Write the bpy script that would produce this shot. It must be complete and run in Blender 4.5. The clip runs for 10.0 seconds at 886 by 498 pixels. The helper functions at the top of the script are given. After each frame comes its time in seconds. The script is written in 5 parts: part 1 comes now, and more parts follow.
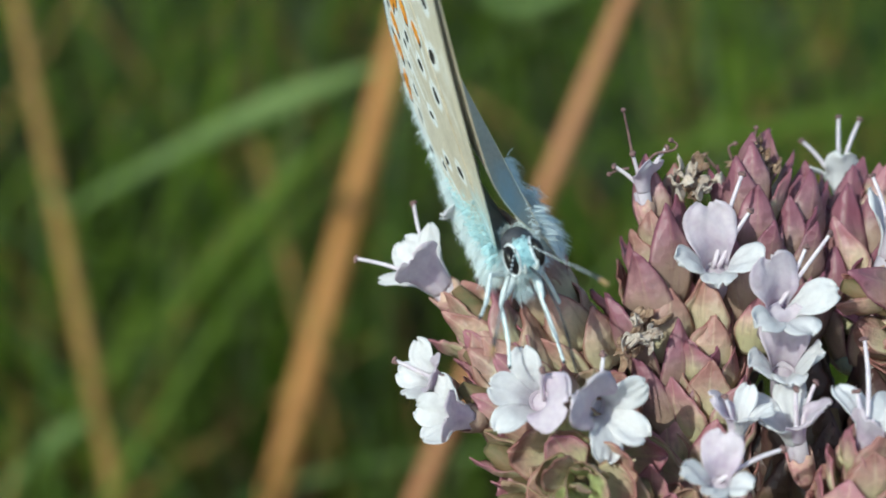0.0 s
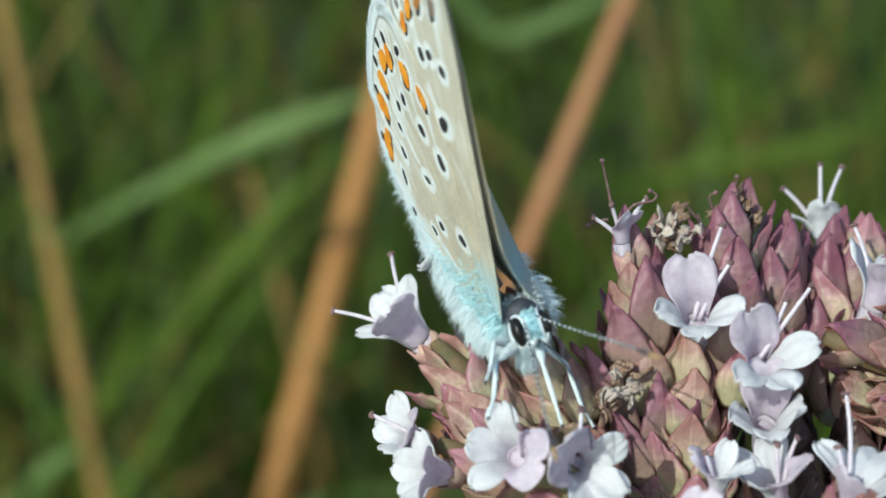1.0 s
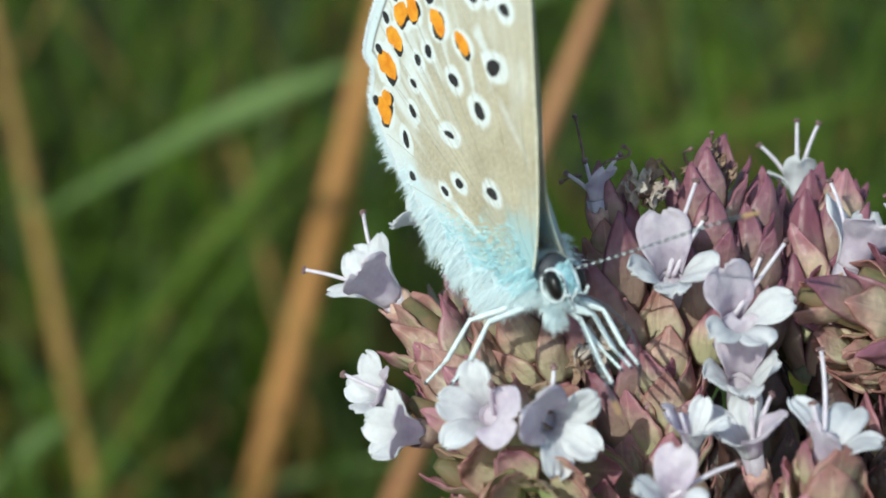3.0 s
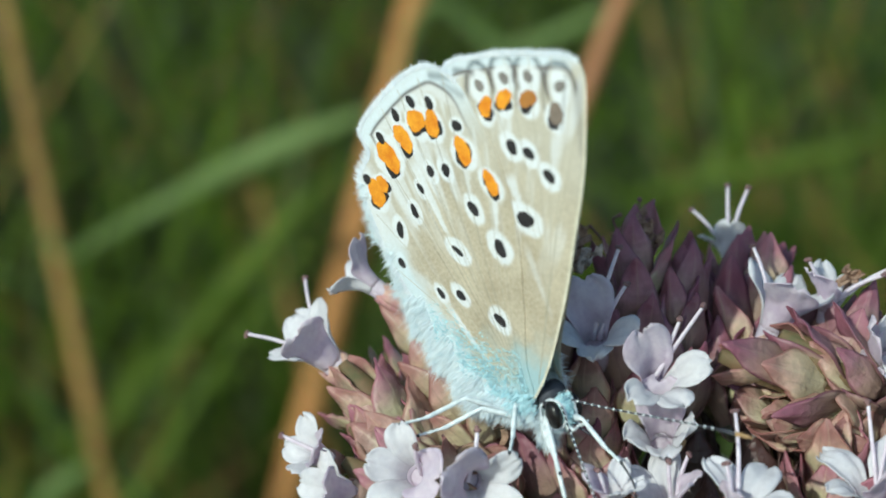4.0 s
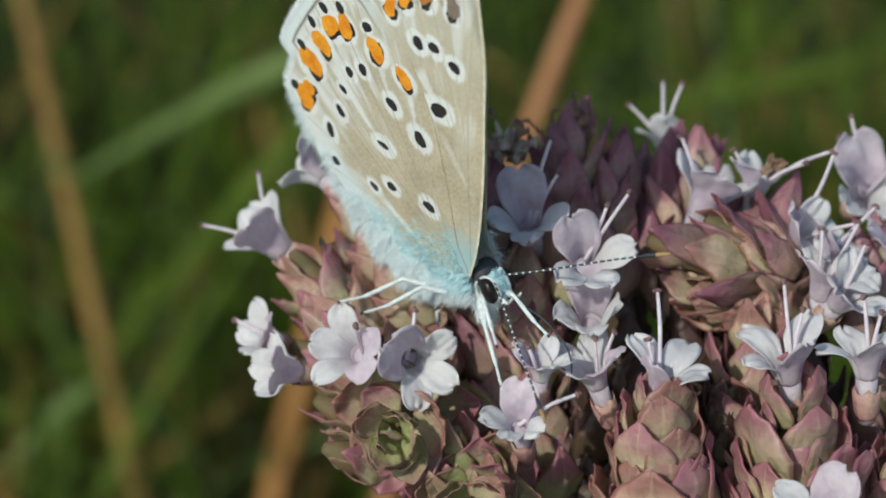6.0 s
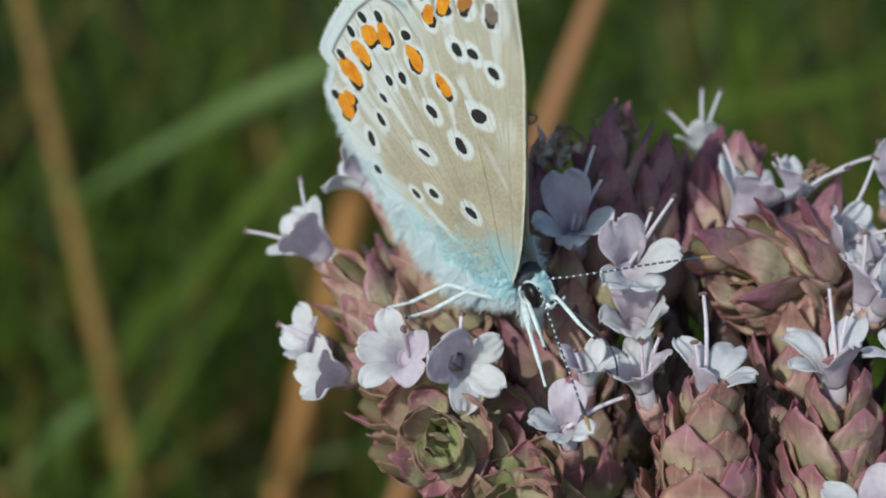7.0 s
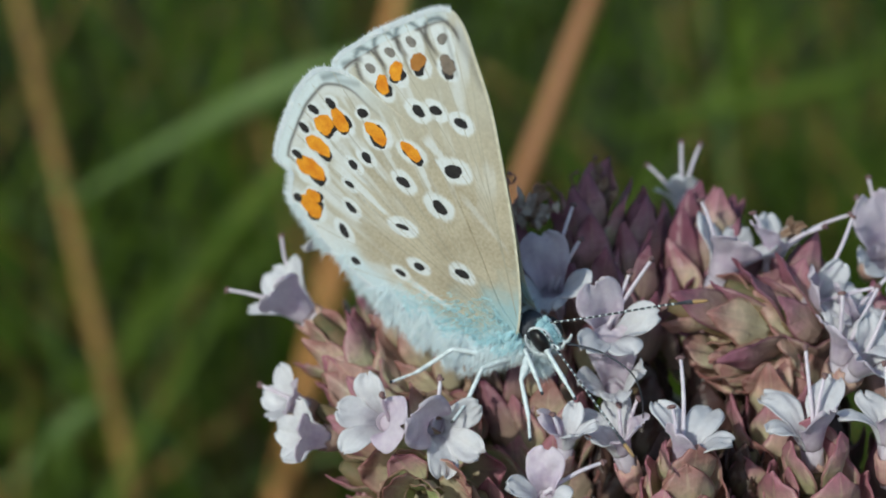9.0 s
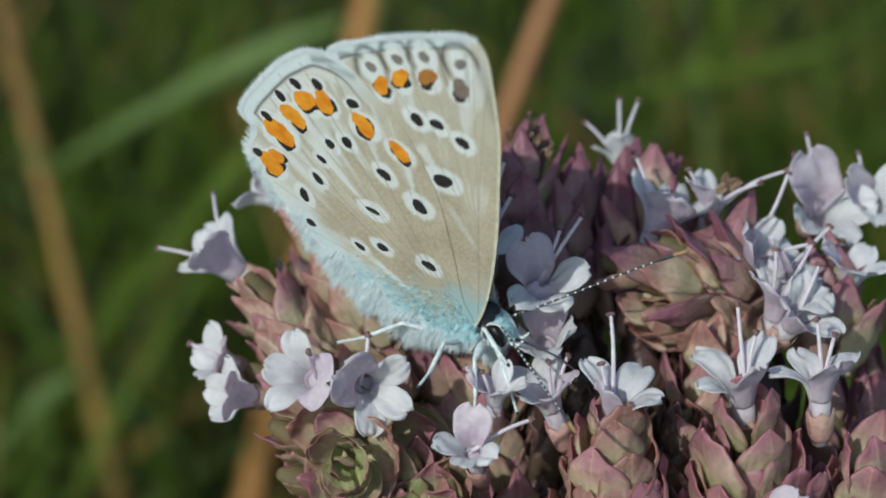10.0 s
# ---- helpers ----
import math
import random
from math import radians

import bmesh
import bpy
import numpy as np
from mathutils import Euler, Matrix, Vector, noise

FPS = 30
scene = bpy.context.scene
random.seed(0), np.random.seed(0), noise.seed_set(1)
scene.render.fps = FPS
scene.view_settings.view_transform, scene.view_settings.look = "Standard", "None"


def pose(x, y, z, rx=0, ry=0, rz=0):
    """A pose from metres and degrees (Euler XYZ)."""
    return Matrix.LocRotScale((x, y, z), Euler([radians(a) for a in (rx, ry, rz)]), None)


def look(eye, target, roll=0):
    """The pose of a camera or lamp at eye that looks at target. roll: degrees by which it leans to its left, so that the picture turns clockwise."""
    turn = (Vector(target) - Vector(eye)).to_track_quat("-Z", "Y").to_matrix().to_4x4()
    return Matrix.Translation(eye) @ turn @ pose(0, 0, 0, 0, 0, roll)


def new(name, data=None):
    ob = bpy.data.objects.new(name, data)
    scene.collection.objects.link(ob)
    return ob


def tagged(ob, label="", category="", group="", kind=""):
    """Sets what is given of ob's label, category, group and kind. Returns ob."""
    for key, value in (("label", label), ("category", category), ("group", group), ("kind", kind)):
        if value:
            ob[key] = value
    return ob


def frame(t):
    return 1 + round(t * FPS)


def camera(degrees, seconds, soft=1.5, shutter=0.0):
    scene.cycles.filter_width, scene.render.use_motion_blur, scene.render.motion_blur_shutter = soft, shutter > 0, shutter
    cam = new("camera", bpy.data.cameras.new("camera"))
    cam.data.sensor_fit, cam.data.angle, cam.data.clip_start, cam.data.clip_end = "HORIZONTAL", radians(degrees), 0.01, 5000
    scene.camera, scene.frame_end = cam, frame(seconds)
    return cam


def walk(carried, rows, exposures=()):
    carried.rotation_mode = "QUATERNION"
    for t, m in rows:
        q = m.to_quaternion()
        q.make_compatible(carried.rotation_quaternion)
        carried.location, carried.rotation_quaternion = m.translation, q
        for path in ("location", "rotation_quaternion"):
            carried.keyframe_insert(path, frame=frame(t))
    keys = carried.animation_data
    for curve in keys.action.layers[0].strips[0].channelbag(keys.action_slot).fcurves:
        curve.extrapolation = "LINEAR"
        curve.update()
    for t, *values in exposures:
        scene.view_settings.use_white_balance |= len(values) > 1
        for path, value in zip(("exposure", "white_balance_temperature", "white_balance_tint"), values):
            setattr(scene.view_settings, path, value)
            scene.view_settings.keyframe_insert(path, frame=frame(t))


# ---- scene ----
MM = 0.001
HEAD = Vector((0, 0, 0.42))          # middle of the flower head, above the ground


def W(x, y, z):
    """Plan millimetres round the middle of the flower head, as metres in the world."""
    return HEAD + Vector((x, y, z)) * MM


cam = camera(28.0, 10.0, soft=1.9)
cam.data.dof.use_dof = True
cam.data.dof.focus_distance = 0.0785
cam.data.dof.aperture_fstop = 45
PATH = [
    (0, -10.40, -69.91, 38.63, 65.59, -0.42, 1.20),
    (0.2, -12.46, -69.41, 38.06, 65.92, -1.32, 0.13),
    (0.5, -12.23, -68.90, 39.06, 65.50, -0.89, 0.02),
    (0.7, -10.21, -68.86, 38.75, 66.21, -0.30, 1.17),
    (1, -9.68, -68.53, 39.38, 66.39, -0.31, 0.94),
    (1.2, -9.24, -68.28, 39.02, 66.37, -0.35, 0.60),
    (1.5, -8.71, -67.54, 40.59, 65.41, -0.39, 0.66),
    (1.7, -8.27, -67.63, 39.84, 65.94, -0.24, 0.50),
    (2, -9.55, -67.46, 39.63, 65.52, -0.76, -0.01),
    (2.2, -9.09, -67.57, 38.66, 65.82, -0.53, 0.20),
    (3.3, -8.76, -68.16, 38.35, 65.48, -0.19, 0.67),
    (3.5, -7.92, -68.36, 38.97, 65.99, -0.09, 0.85),
    (3.7, -6.95, -68.66, 40.08, 66.29, 0.31, 1.09),
    (3.9, -4.92, -69.30, 40.80, 66.44, 0.96, 1.36),
    (4, -4.38, -70.04, 40.65, 66.78, 0.52, 1.34),
    (4.2, -4.24, -71.18, 40.23, 66.92, -0.11, 0.54),
    (4.5, -3.00, -73.96, 37.80, 66.62, 0.19, 0.96),
    (4.7, -3.35, -73.92, 38.53, 65.10, 0.50, 1.10),
    (5, -1.14, -74.28, 39.55, 65.27, 0.87, 1.37),
    (5.2, -1.58, -74.23, 39.65, 65.32, 0.52, 0.77),
    (5.5, -1.05, -75.02, 39.52, 65.82, 0.86, 1.41),
    (5.7, -0.83, -74.86, 40.48, 65.24, 1.10, 1.60),
    (6.8, -2.34, -74.42, 41.30, 63.71, 1.22, 1.43),
    (7, -3.15, -75.33, 40.50, 64.98, 1.09, 1.44),
    (7.2, -3.17, -75.31, 40.35, 64.86, 1.12, 1.66),
    (7.5, -2.02, -74.52, 41.61, 64.37, 1.56, 1.97),
    (7.7, -1.78, -74.47, 42.44, 64.62, 1.43, 1.52),
    (8, -1.49, -75.57, 41.85, 65.58, 1.32, 1.25),
    (8.2, -1.90, -75.87, 41.20, 65.11, 1.06, 1.01),
    (8.5, -2.74, -75.55, 41.70, 64.21, 1.29, 0.90),
    (8.7, -2.48, -74.77, 42.64, 63.78, 1.46, 1.29),
    (8.8, -2.29, -74.34, 43.45, 63.66, 1.42, 1.49),
    (9, -2.05, -74.15, 43.88, 64.55, 1.42, 1.33),
    (9.2, -3.08, -73.95, 44.01, 64.27, 1.00, 0.86),
    (9.5, -3.09, -75.37, 40.96, 64.99, 0.56, 1.09),
    (9.7, -2.27, -75.08, 40.36, 64.33, 0.65, 1.26),
    (10, 0.46, -73.56, 42.61, 63.72, 1.23, 0.87),
]
walk(cam, [(t, pose(HEAD.x + x * MM, HEAD.y + y * MM, HEAD.z + z * MM, rx, ry, rz)) for t, x, y, z, rx, ry, rz in PATH],
     exposures=[
         (0.0, 0.30, 6350, -10), (3.3, 0.22, 6350, -10), (4.0, 0.13, 6350, -10), (4.82, 0.02, 6350, -10), (4.98, 0.08, 17500, 18),
         (5.2, 0.10, 16000, 14), (5.5, 0.07, 15000, 12), (5.7, -0.05, 9500, 3), (6.3, -0.18, 6400, -5), (10.0, -0.23, 6400, -6)])

# ---- world and sun
SUN_WAY = Vector((0.50, 0.65, -0.63)).normalized()      # the way the sunlight goes
world = bpy.data.worlds.new("sky")
scene.world = world
world.use_nodes = True
sky = world.node_tree.nodes.new("ShaderNodeTexSky")
sky.sky_type, sky.sun_disc = "NISHITA", False
sky.sun_elevation = math.asin(-SUN_WAY.z)
sky.sun_rotation = math.atan2(-SUN_WAY.x, -SUN_WAY.y)
background = world.node_tree.nodes["Background"]
background.inputs["Strength"].default_value = 0.15
world.node_tree.links.new(sky.outputs[0], background.inputs["Color"])
sun = new("sun", bpy.data.lights.new("sun", "SUN"))
sun.data.energy, sun.data.angle, sun.data.color = 3.0, radians(0.6), (1.0, 0.975, 0.94)
sun.matrix_world = look((-0.8, -0.6, 1.5), Vector((-0.8, -0.6, 1.5)) + SUN_WAY)


# ---- materials
def material(name, low, high, scale, rough=0.6, bump=0.0, fine=None, lets=0.0, sheen=0.0, spec=0.4, vary=0.0, stretch=(1, 1, 1), island=False):
    """A procedural surface: two colours mixed by a coarse and a fine noise, relief, light that passes through thin leaves."""
    m = bpy.data.materials.new(name)
    m.use_nodes = True
    n, l = m.node_tree.nodes, m.node_tree.links
    bsdf, out = n["Principled BSDF"], n["Material Output"]
    co = n.new("ShaderNodeTexCoord")
    mp = n.new("ShaderNodeMapping")
    mp.inputs["Scale"].default_value = stretch
    l.new(co.outputs["Object"], mp.inputs["Vector"])
    coarse = n.new("ShaderNodeTexNoise")
    coarse.inputs["Scale"].default_value, coarse.inputs["Detail"].default_value = scale, 4
    l.new(mp.outputs[0], coarse.inputs["Vector"])
    grain = n.new("ShaderNodeTexNoise")
    grain.inputs["Scale"].default_value, grain.inputs["Detail"].default_value = fine or scale * 7, 3
    l.new(mp.outputs[0], grain.inputs["Vector"])
    mean = n.new("ShaderNodeMix")
    mean.inputs[0].default_value = 0.4
    l.new(coarse.outputs["Fac"], mean.inputs[2]), l.new(grain.outputs["Fac"], mean.inputs[3])
    ramp = n.new("ShaderNodeValToRGB")
    ramp.color_ramp.elements[0].position, ramp.color_ramp.elements[1].position = 0.36, 0.64
    ramp.color_ramp.elements[0].color, ramp.color_ramp.elements[1].color = (*low, 1), (*high, 1)
    l.new(mean.outputs[0], ramp.inputs["Fac"])
    colour = ramp.outputs["Color"]
    if vary:
        info, hsv = n.new("ShaderNodeObjectInfo"), n.new("ShaderNodeHueSaturation")
        span = n.new("ShaderNodeMapRange")
        span.inputs[3].default_value, span.inputs[4].default_value = 1 - vary, 1 + vary
        if island:
            info = n.new("ShaderNodeNewGeometry")
        l.new(info.outputs["Random Per Island" if island else "Random"], span.inputs[0]), l.new(span.outputs[0], hsv.inputs["Value"])
        l.new(colour, hsv.inputs["Color"])
        colour = hsv.outputs["Color"]
    l.new(colour, bsdf.inputs["Base Color"])
    bsdf.inputs["Roughness"].default_value = rough
    bsdf.inputs["Specular IOR Level"].default_value = spec
    bsdf.inputs["Sheen Weight"].default_value = sheen
    if bump:
        b = n.new("ShaderNodeBump")
        b.inputs["Strength"].default_value, b.inputs["Distance"].default_value = bump, 0.0002
        l.new(mean.outputs[0], b.inputs["Height"]), l.new(b.outputs[0], bsdf.inputs["Normal"])
    if lets:
        tr, mix = n.new("ShaderNodeBsdfTranslucent"), n.new("ShaderNodeMixShader")
        mix.inputs[0].default_value = lets
        l.new(colour, tr.inputs["Color"])
        l.new(bsdf.outputs[0], mix.inputs[1]), l.new(tr.outputs[0], mix.inputs[2]), l.new(mix.outputs[0], out.inputs["Surface"])
    return m


PETAL = material("petal", (0.71, 0.68, 0.72), (0.84, 0.81, 0.84), 700, rough=0.55, bump=0.4, fine=4000, lets=0.40, sheen=0.15, vary=0.05)
LIP = material("petal lilac", (0.66, 0.54, 0.66), (0.82, 0.73, 0.80), 700, rough=0.6, bump=0.45, fine=3600, lets=0.48, sheen=0.15, vary=0.07)
TUBE = material("corolla tube", (0.64, 0.54, 0.64), (0.79, 0.71, 0.78), 800, rough=0.55, bump=0.3, lets=0.42, vary=0.06)
STAMEN = material("filament", (0.70, 0.58, 0.68), (0.86, 0.79, 0.85), 2500, rough=0.5, lets=0.25)
ANTHER = material("anther", (0.10, 0.05, 0.06), (0.26, 0.15, 0.14), 3000, rough=0.7, bump=0.4)


def bract_skin(name, foot, middle, tip, rim, lets=0.3, vary=0.25):
    """The skin of a bract from its foot to its tip: mottled, with fine veins, a paler midrib and a thin darker edge.
    The attribute 'leaf' holds how far a place is from the midrib and how far up the bract."""
    m = material(name, tuple(c * 0.72 for c in middle), tuple(min(1.0, c * 1.22) for c in middle), 620, rough=0.42, bump=1.0, lets=lets, vary=vary, fine=3000, spec=0.5)
    n, l = m.node_tree.nodes, m.node_tree.links
    bsdf = n["Principled BSDF"]
    first = bsdf.inputs["Base Color"].links[0].from_socket
    users = [x.to_socket for x in first.links]
    at, sep, co, info = (n.new("ShaderNode" + k) for k in ("Attribute", "SeparateColor", "TexCoord", "ObjectInfo"))
    at.attribute_name = "leaf"
    l.new(at.outputs["Color"], sep.inputs[0])
    shift, blotch, streak, stretch = (n.new("ShaderNode" + k) for k in ("VectorMath", "TexNoise", "TexNoise", "Mapping"))
    l.new(co.outputs["Object"], shift.inputs[0]), l.new(info.outputs["Random"], shift.inputs[1])
    blotch.inputs["Scale"].default_value, blotch.inputs["Detail"].default_value = 520, 5
    stretch.inputs["Scale"].default_value = (1, 1, 0.12)
    streak.inputs["Scale"].default_value, streak.inputs["Detail"].default_value = 4200, 2
    l.new(shift.outputs[0], blotch.inputs["Vector"]), l.new(shift.outputs[0], stretch.inputs["Vector"]), l.new(stretch.outputs[0], streak.inputs["Vector"])

    def math_node(kind, a, b, c=None):
        k = n.new("ShaderNodeMath")
        k.operation = kind
        for i, v in enumerate((a, b, c)):
            if v is None:
                continue
            if isinstance(v, (int, float)):
                k.inputs[i].default_value = v
            else:
                l.new(v, k.inputs[i])
        return k.outputs[0]

    def over(old, colour, share, low, high, top):
        span, mix = n.new("ShaderNodeMapRange"), n.new("ShaderNodeMix")
        span.interpolation_type, mix.data_type = "SMOOTHSTEP", "RGBA"
        span.inputs[1].default_value, span.inputs[2].default_value, span.inputs[4].default_value = low, high, top
        mix.inputs["B"].default_value = (*colour, 1)
        l.new(share, span.inputs[0]), l.new(span.outputs[0], mix.inputs["Factor"]), l.new(old, mix.inputs["A"])
        return mix.outputs["Result"]

    wide, along = sep.outputs[0], math_node("MULTIPLY_ADD", blotch.outputs["Fac"], 0.75, math_node("SUBTRACT", sep.outputs[1], 0.375))
    low = over(first, foot, math_node("SUBTRACT", 1.0, along), 0.32, 0.76, 0.9)
    top = over(low, tip, along, 0.48, 0.92, 0.85)
    veined = over(top, tuple(c * 0.55 for c in middle), streak.outputs["Fac"], 0.52, 0.72, 0.4)
    ribbed = over(veined, tuple(min(1.0, c * 1.25) for c in foot), math_node("SUBTRACT", 1.0, wide), 0.90, 0.98, 0.2)
    edged = over(ribbed, rim, math_node("MULTIPLY_ADD", blotch.outputs["Fac"], 0.16, wide), 0.94, 1.05, 0.7)
    for u in users:
        l.new(edged, u)
    return m


BRACT = bract_skin("bract", (0.68, 0.63, 0.39), (0.62, 0.40, 0.36), (0.48, 0.18, 0.25), (0.38, 0.13, 0.17), 0.38)
BRACT_DRY = bract_skin("sun-browned bract", (0.67, 0.58, 0.39), (0.60, 0.40, 0.32), (0.45, 0.20, 0.19), (0.34, 0.13, 0.12), 0.36)
# near-black brown: the deep shade of the gaps is put into this colour
BRACT_DEAD_SHADE = bract_skin("shade-dark withered bract", (0.095, 0.070, 0.042), (0.090, 0.050, 0.040), (0.075, 0.033, 0.033), (0.05, 0.022, 0.022), 0.1)
BRACT_GREEN = bract_skin("green bract", (0.50, 0.54, 0.25), (0.54, 0.47, 0.29), (0.49, 0.30, 0.24), (0.36, 0.19, 0.15), 0.38)
# purple, set darker than BRACT to carry the wing's shade on these spikes
BRACT_DARK = bract_skin("shade-darkened purple bract", (0.38, 0.26, 0.20), (0.40, 0.20, 0.23), (0.28, 0.09, 0.14), (0.18, 0.05, 0.09), 0.25)
CALYX = material("calyx", (0.42, 0.17, 0.21), (0.56, 0.38, 0.30), 700, rough=0.6, bump=0.6, lets=0.15, vary=0.2)
STALK = material("stalk", (0.10, 0.09, 0.04), (0.18, 0.11, 0.06), 600, rough=0.7, bump=0.4)
WITHERED_PALE = material("bleached withered flower", (0.38, 0.27, 0.22), (0.70, 0.60, 0.54), 900, rough=0.75, bump=0.6, lets=0.25)
WITHERED = material("withered flower", (0.20, 0.10, 0.06), (0.44, 0.30, 0.22), 900, rough=0.8, bump=0.6, lets=0.15)

WING = material("wing underside", (0.42, 0.34, 0.235), (0.63, 0.54, 0.41), 420, rough=0.75, bump=0.35, fine=6000, lets=0.12, sheen=0.3)


def pigment(m, low, high, colour, share, scale=450):
    """Mixes a colour of scales into a wing between two distances (mm) from its root, with a streaky border."""
    n, l = m.node_tree.nodes, m.node_tree.links
    co, far, span, wob = n.new("ShaderNodeTexCoord"), n.new("ShaderNodeVectorMath"), n.new("ShaderNodeMapRange"), n.new("ShaderNodeTexNoise")
    far.operation = "LENGTH"
    wob.inputs["Scale"].default_value, wob.inputs["Detail"].default_value = scale, 5
    l.new(co.outputs["Object"], far.inputs[0]), l.new(co.outputs["Object"], wob.inputs["Vector"])
    add = n.new("ShaderNodeMath")
    add.operation = "MULTIPLY_ADD"
    add.inputs[1].default_value = 6 * MM
    l.new(wob.outputs["Fac"], add.inputs[0]), l.new(far.outputs["Value"], add.inputs[2])
    span.interpolation_type = "SMOOTHSTEP"
    span.inputs[1].default_value, span.inputs[2].default_value = (low + 3) * MM, (high + 3) * MM
    span.inputs[4].default_value = share
    l.new(add.outputs[0], span.inputs[0])
    mix = n.new("ShaderNodeMix")
    mix.data_type = "RGBA"
    mix.inputs["B"].default_value = (*colour, 1)
    bsdf = n["Principled BSDF"]
    old = bsdf.inputs["Base Color"].links[0].from_socket
    users = [x.to_socket for x in old.links]
    l.new(old, mix.inputs["A"]), l.new(span.outputs[0], mix.inputs["Factor"])
    for u in users:
        l.new(mix.outputs["Result"], u)
    return m


pigment(WING, 7, 14, (0.60, 0.57, 0.50), 0.55)
pigment(WING, 3.8, 1.0, (0.36, 0.58, 0.66), 0.75)


def patterned(m):
    """Lays the wing's pattern over it: the attribute 'scales' holds the share of white, of grey and of blue scales;
    grey also paints in shade where the wings meet.
    """
    n, l = m.node_tree.nodes, m.node_tree.links
    at, sep = n.new("ShaderNodeAttribute"), n.new("ShaderNodeSeparateColor")
    at.attribute_name = "scales"
    l.new(at.outputs["Color"], sep.inputs[0])
    bsdf = n["Principled BSDF"]
    first = bsdf.inputs["Base Color"].links[0].from_socket
    users = [x.to_socket for x in first.links]
    old = first
    for k, colour in enumerate(((0.82, 0.83, 0.86), (0.10, 0.085, 0.08), (0.54, 0.74, 0.86))):
        mix = n.new("ShaderNodeMix")
        mix.data_type = "RGBA"
        mix.inputs["B"].default_value = (*colour, 1)
        l.new(old, mix.inputs["A"]), l.new(sep.outputs[k], mix.inputs["Factor"])
        old = mix.outputs["Result"]
    for u in users:
        l.new(old, u)


patterned(WING)
FRINGE = material("wing fringe", (0.78, 0.82, 0.88), (0.92, 0.93, 0.96), 2500, rough=0.8, bump=0.6, lets=0.3)
SCALE_WHITE = material("white wing scales", (0.74, 0.74, 0.74), (0.88, 0.88, 0.86), 4000, rough=0.8, bump=0.4)
SCALE_BLACK = material("black wing scales", (0.012, 0.010, 0.012), (0.035, 0.030, 0.032), 4000, rough=0.6, bump=0.4)
SCALE_BROWN = material("brown wing scales", (0.16, 0.12, 0.10), (0.26, 0.20, 0.16), 4000, rough=0.8, bump=0.4)
SCALE_GREY = material("grey wing scales", (0.16, 0.14, 0.13), (0.30, 0.27, 0.25), 4000, rough=0.8, bump=0.4)
SCALE_RUST = material("rust-brown wing scales", (0.36, 0.14, 0.03), (0.46, 0.20, 0.05), 2500, rough=0.7, bump=0.4)
SCALE_ORANGE = material("orange wing scales", (0.66, 0.19, 0.008), (0.86, 0.38, 0.03), 1800, rough=0.7, bump=0.4)
COSTA = material("cream wing edge", (0.56, 0.50, 0.38), (0.76, 0.70, 0.58), 2500, rough=0.7, bump=0.3)
VEIN = material("wing vein", (0.38, 0.33, 0.25), (0.48, 0.43, 0.34), 2000, rough=0.7)
FUR = material("pale blue fur", (0.76, 0.84, 0.88), (0.88, 0.91, 0.93), 2500, rough=0.85, lets=0.5, sheen=0.5)
FUR_BLUE = material("turquoise scales", (0.34, 0.58, 0.66), (0.62, 0.80, 0.84), 3000, rough=0.7, lets=0.2, sheen=0.3)
CHITIN = material("dark chitin", (0.02, 0.022, 0.03), (0.06, 0.06, 0.075), 2500, rough=0.5, bump=0.4)
EYE = material("compound eye", (0.006, 0.005, 0.005), (0.014, 0.010, 0.010), 4000, rough=0.32, spec=0.35)
LEG = material("white leg scales", (0.50, 0.54, 0.57), (0.80, 0.83, 0.85), 3000, rough=0.7, bump=0.4)
CLUB = material("antenna club", (0.26, 0.15, 0.07), (0.44, 0.28, 0.13), 3000, rough=0.6)

STRAW = material("dry straw", (0.35, 0.145, 0.038), (0.47, 0.22, 0.065), 60, rough=0.6, bump=0.2, lets=0.1, stretch=(1, 1, 0.1))
STRAW_PALE = material("pale straw", (0.22, 0.12, 0.028), (0.33, 0.19, 0.05), 60, rough=0.6, bump=0.2, lets=0.1, stretch=(1, 1, 0.1))
STRAW_RED = material("reddish straw", (0.32, 0.13, 0.055), (0.42, 0.19, 0.085), 60, rough=0.6, bump=0.2, lets=0.1, stretch=(1, 1, 0.1))
BLADE_PALE = material("pale grass blade", (0.12, 0.18, 0.05), (0.19, 0.26, 0.09), 40, rough=0.6, bump=0.2, lets=0.3, spec=0.2, stretch=(1, 1, 0.15))
BLADE = material("grass blade", (0.068, 0.112, 0.013), (0.128, 0.178, 0.030), 40, rough=0.7, bump=0.2, lets=0.3, spec=0.12, stretch=(1, 1, 0.15))
GRASS = material("grass", (0.019, 0.040, 0.004), (0.092, 0.140, 0.012), 9, rough=0.8, lets=0.3, spec=0.08, vary=0.7, island=True)
# much darker and browner than GRASS, for the blades of some clumps
GRASS_DARK = material("dark brown grass", (0.015, 0.013, 0.006), (0.055, 0.041, 0.018), 9, rough=0.85, lets=0.15, spec=0.06, vary=0.5, island=True)
GROUND = material("soil and moss", (0.018, 0.022, 0.010), (0.05, 0.06, 0.022), 14, rough=0.95, bump=0.5)


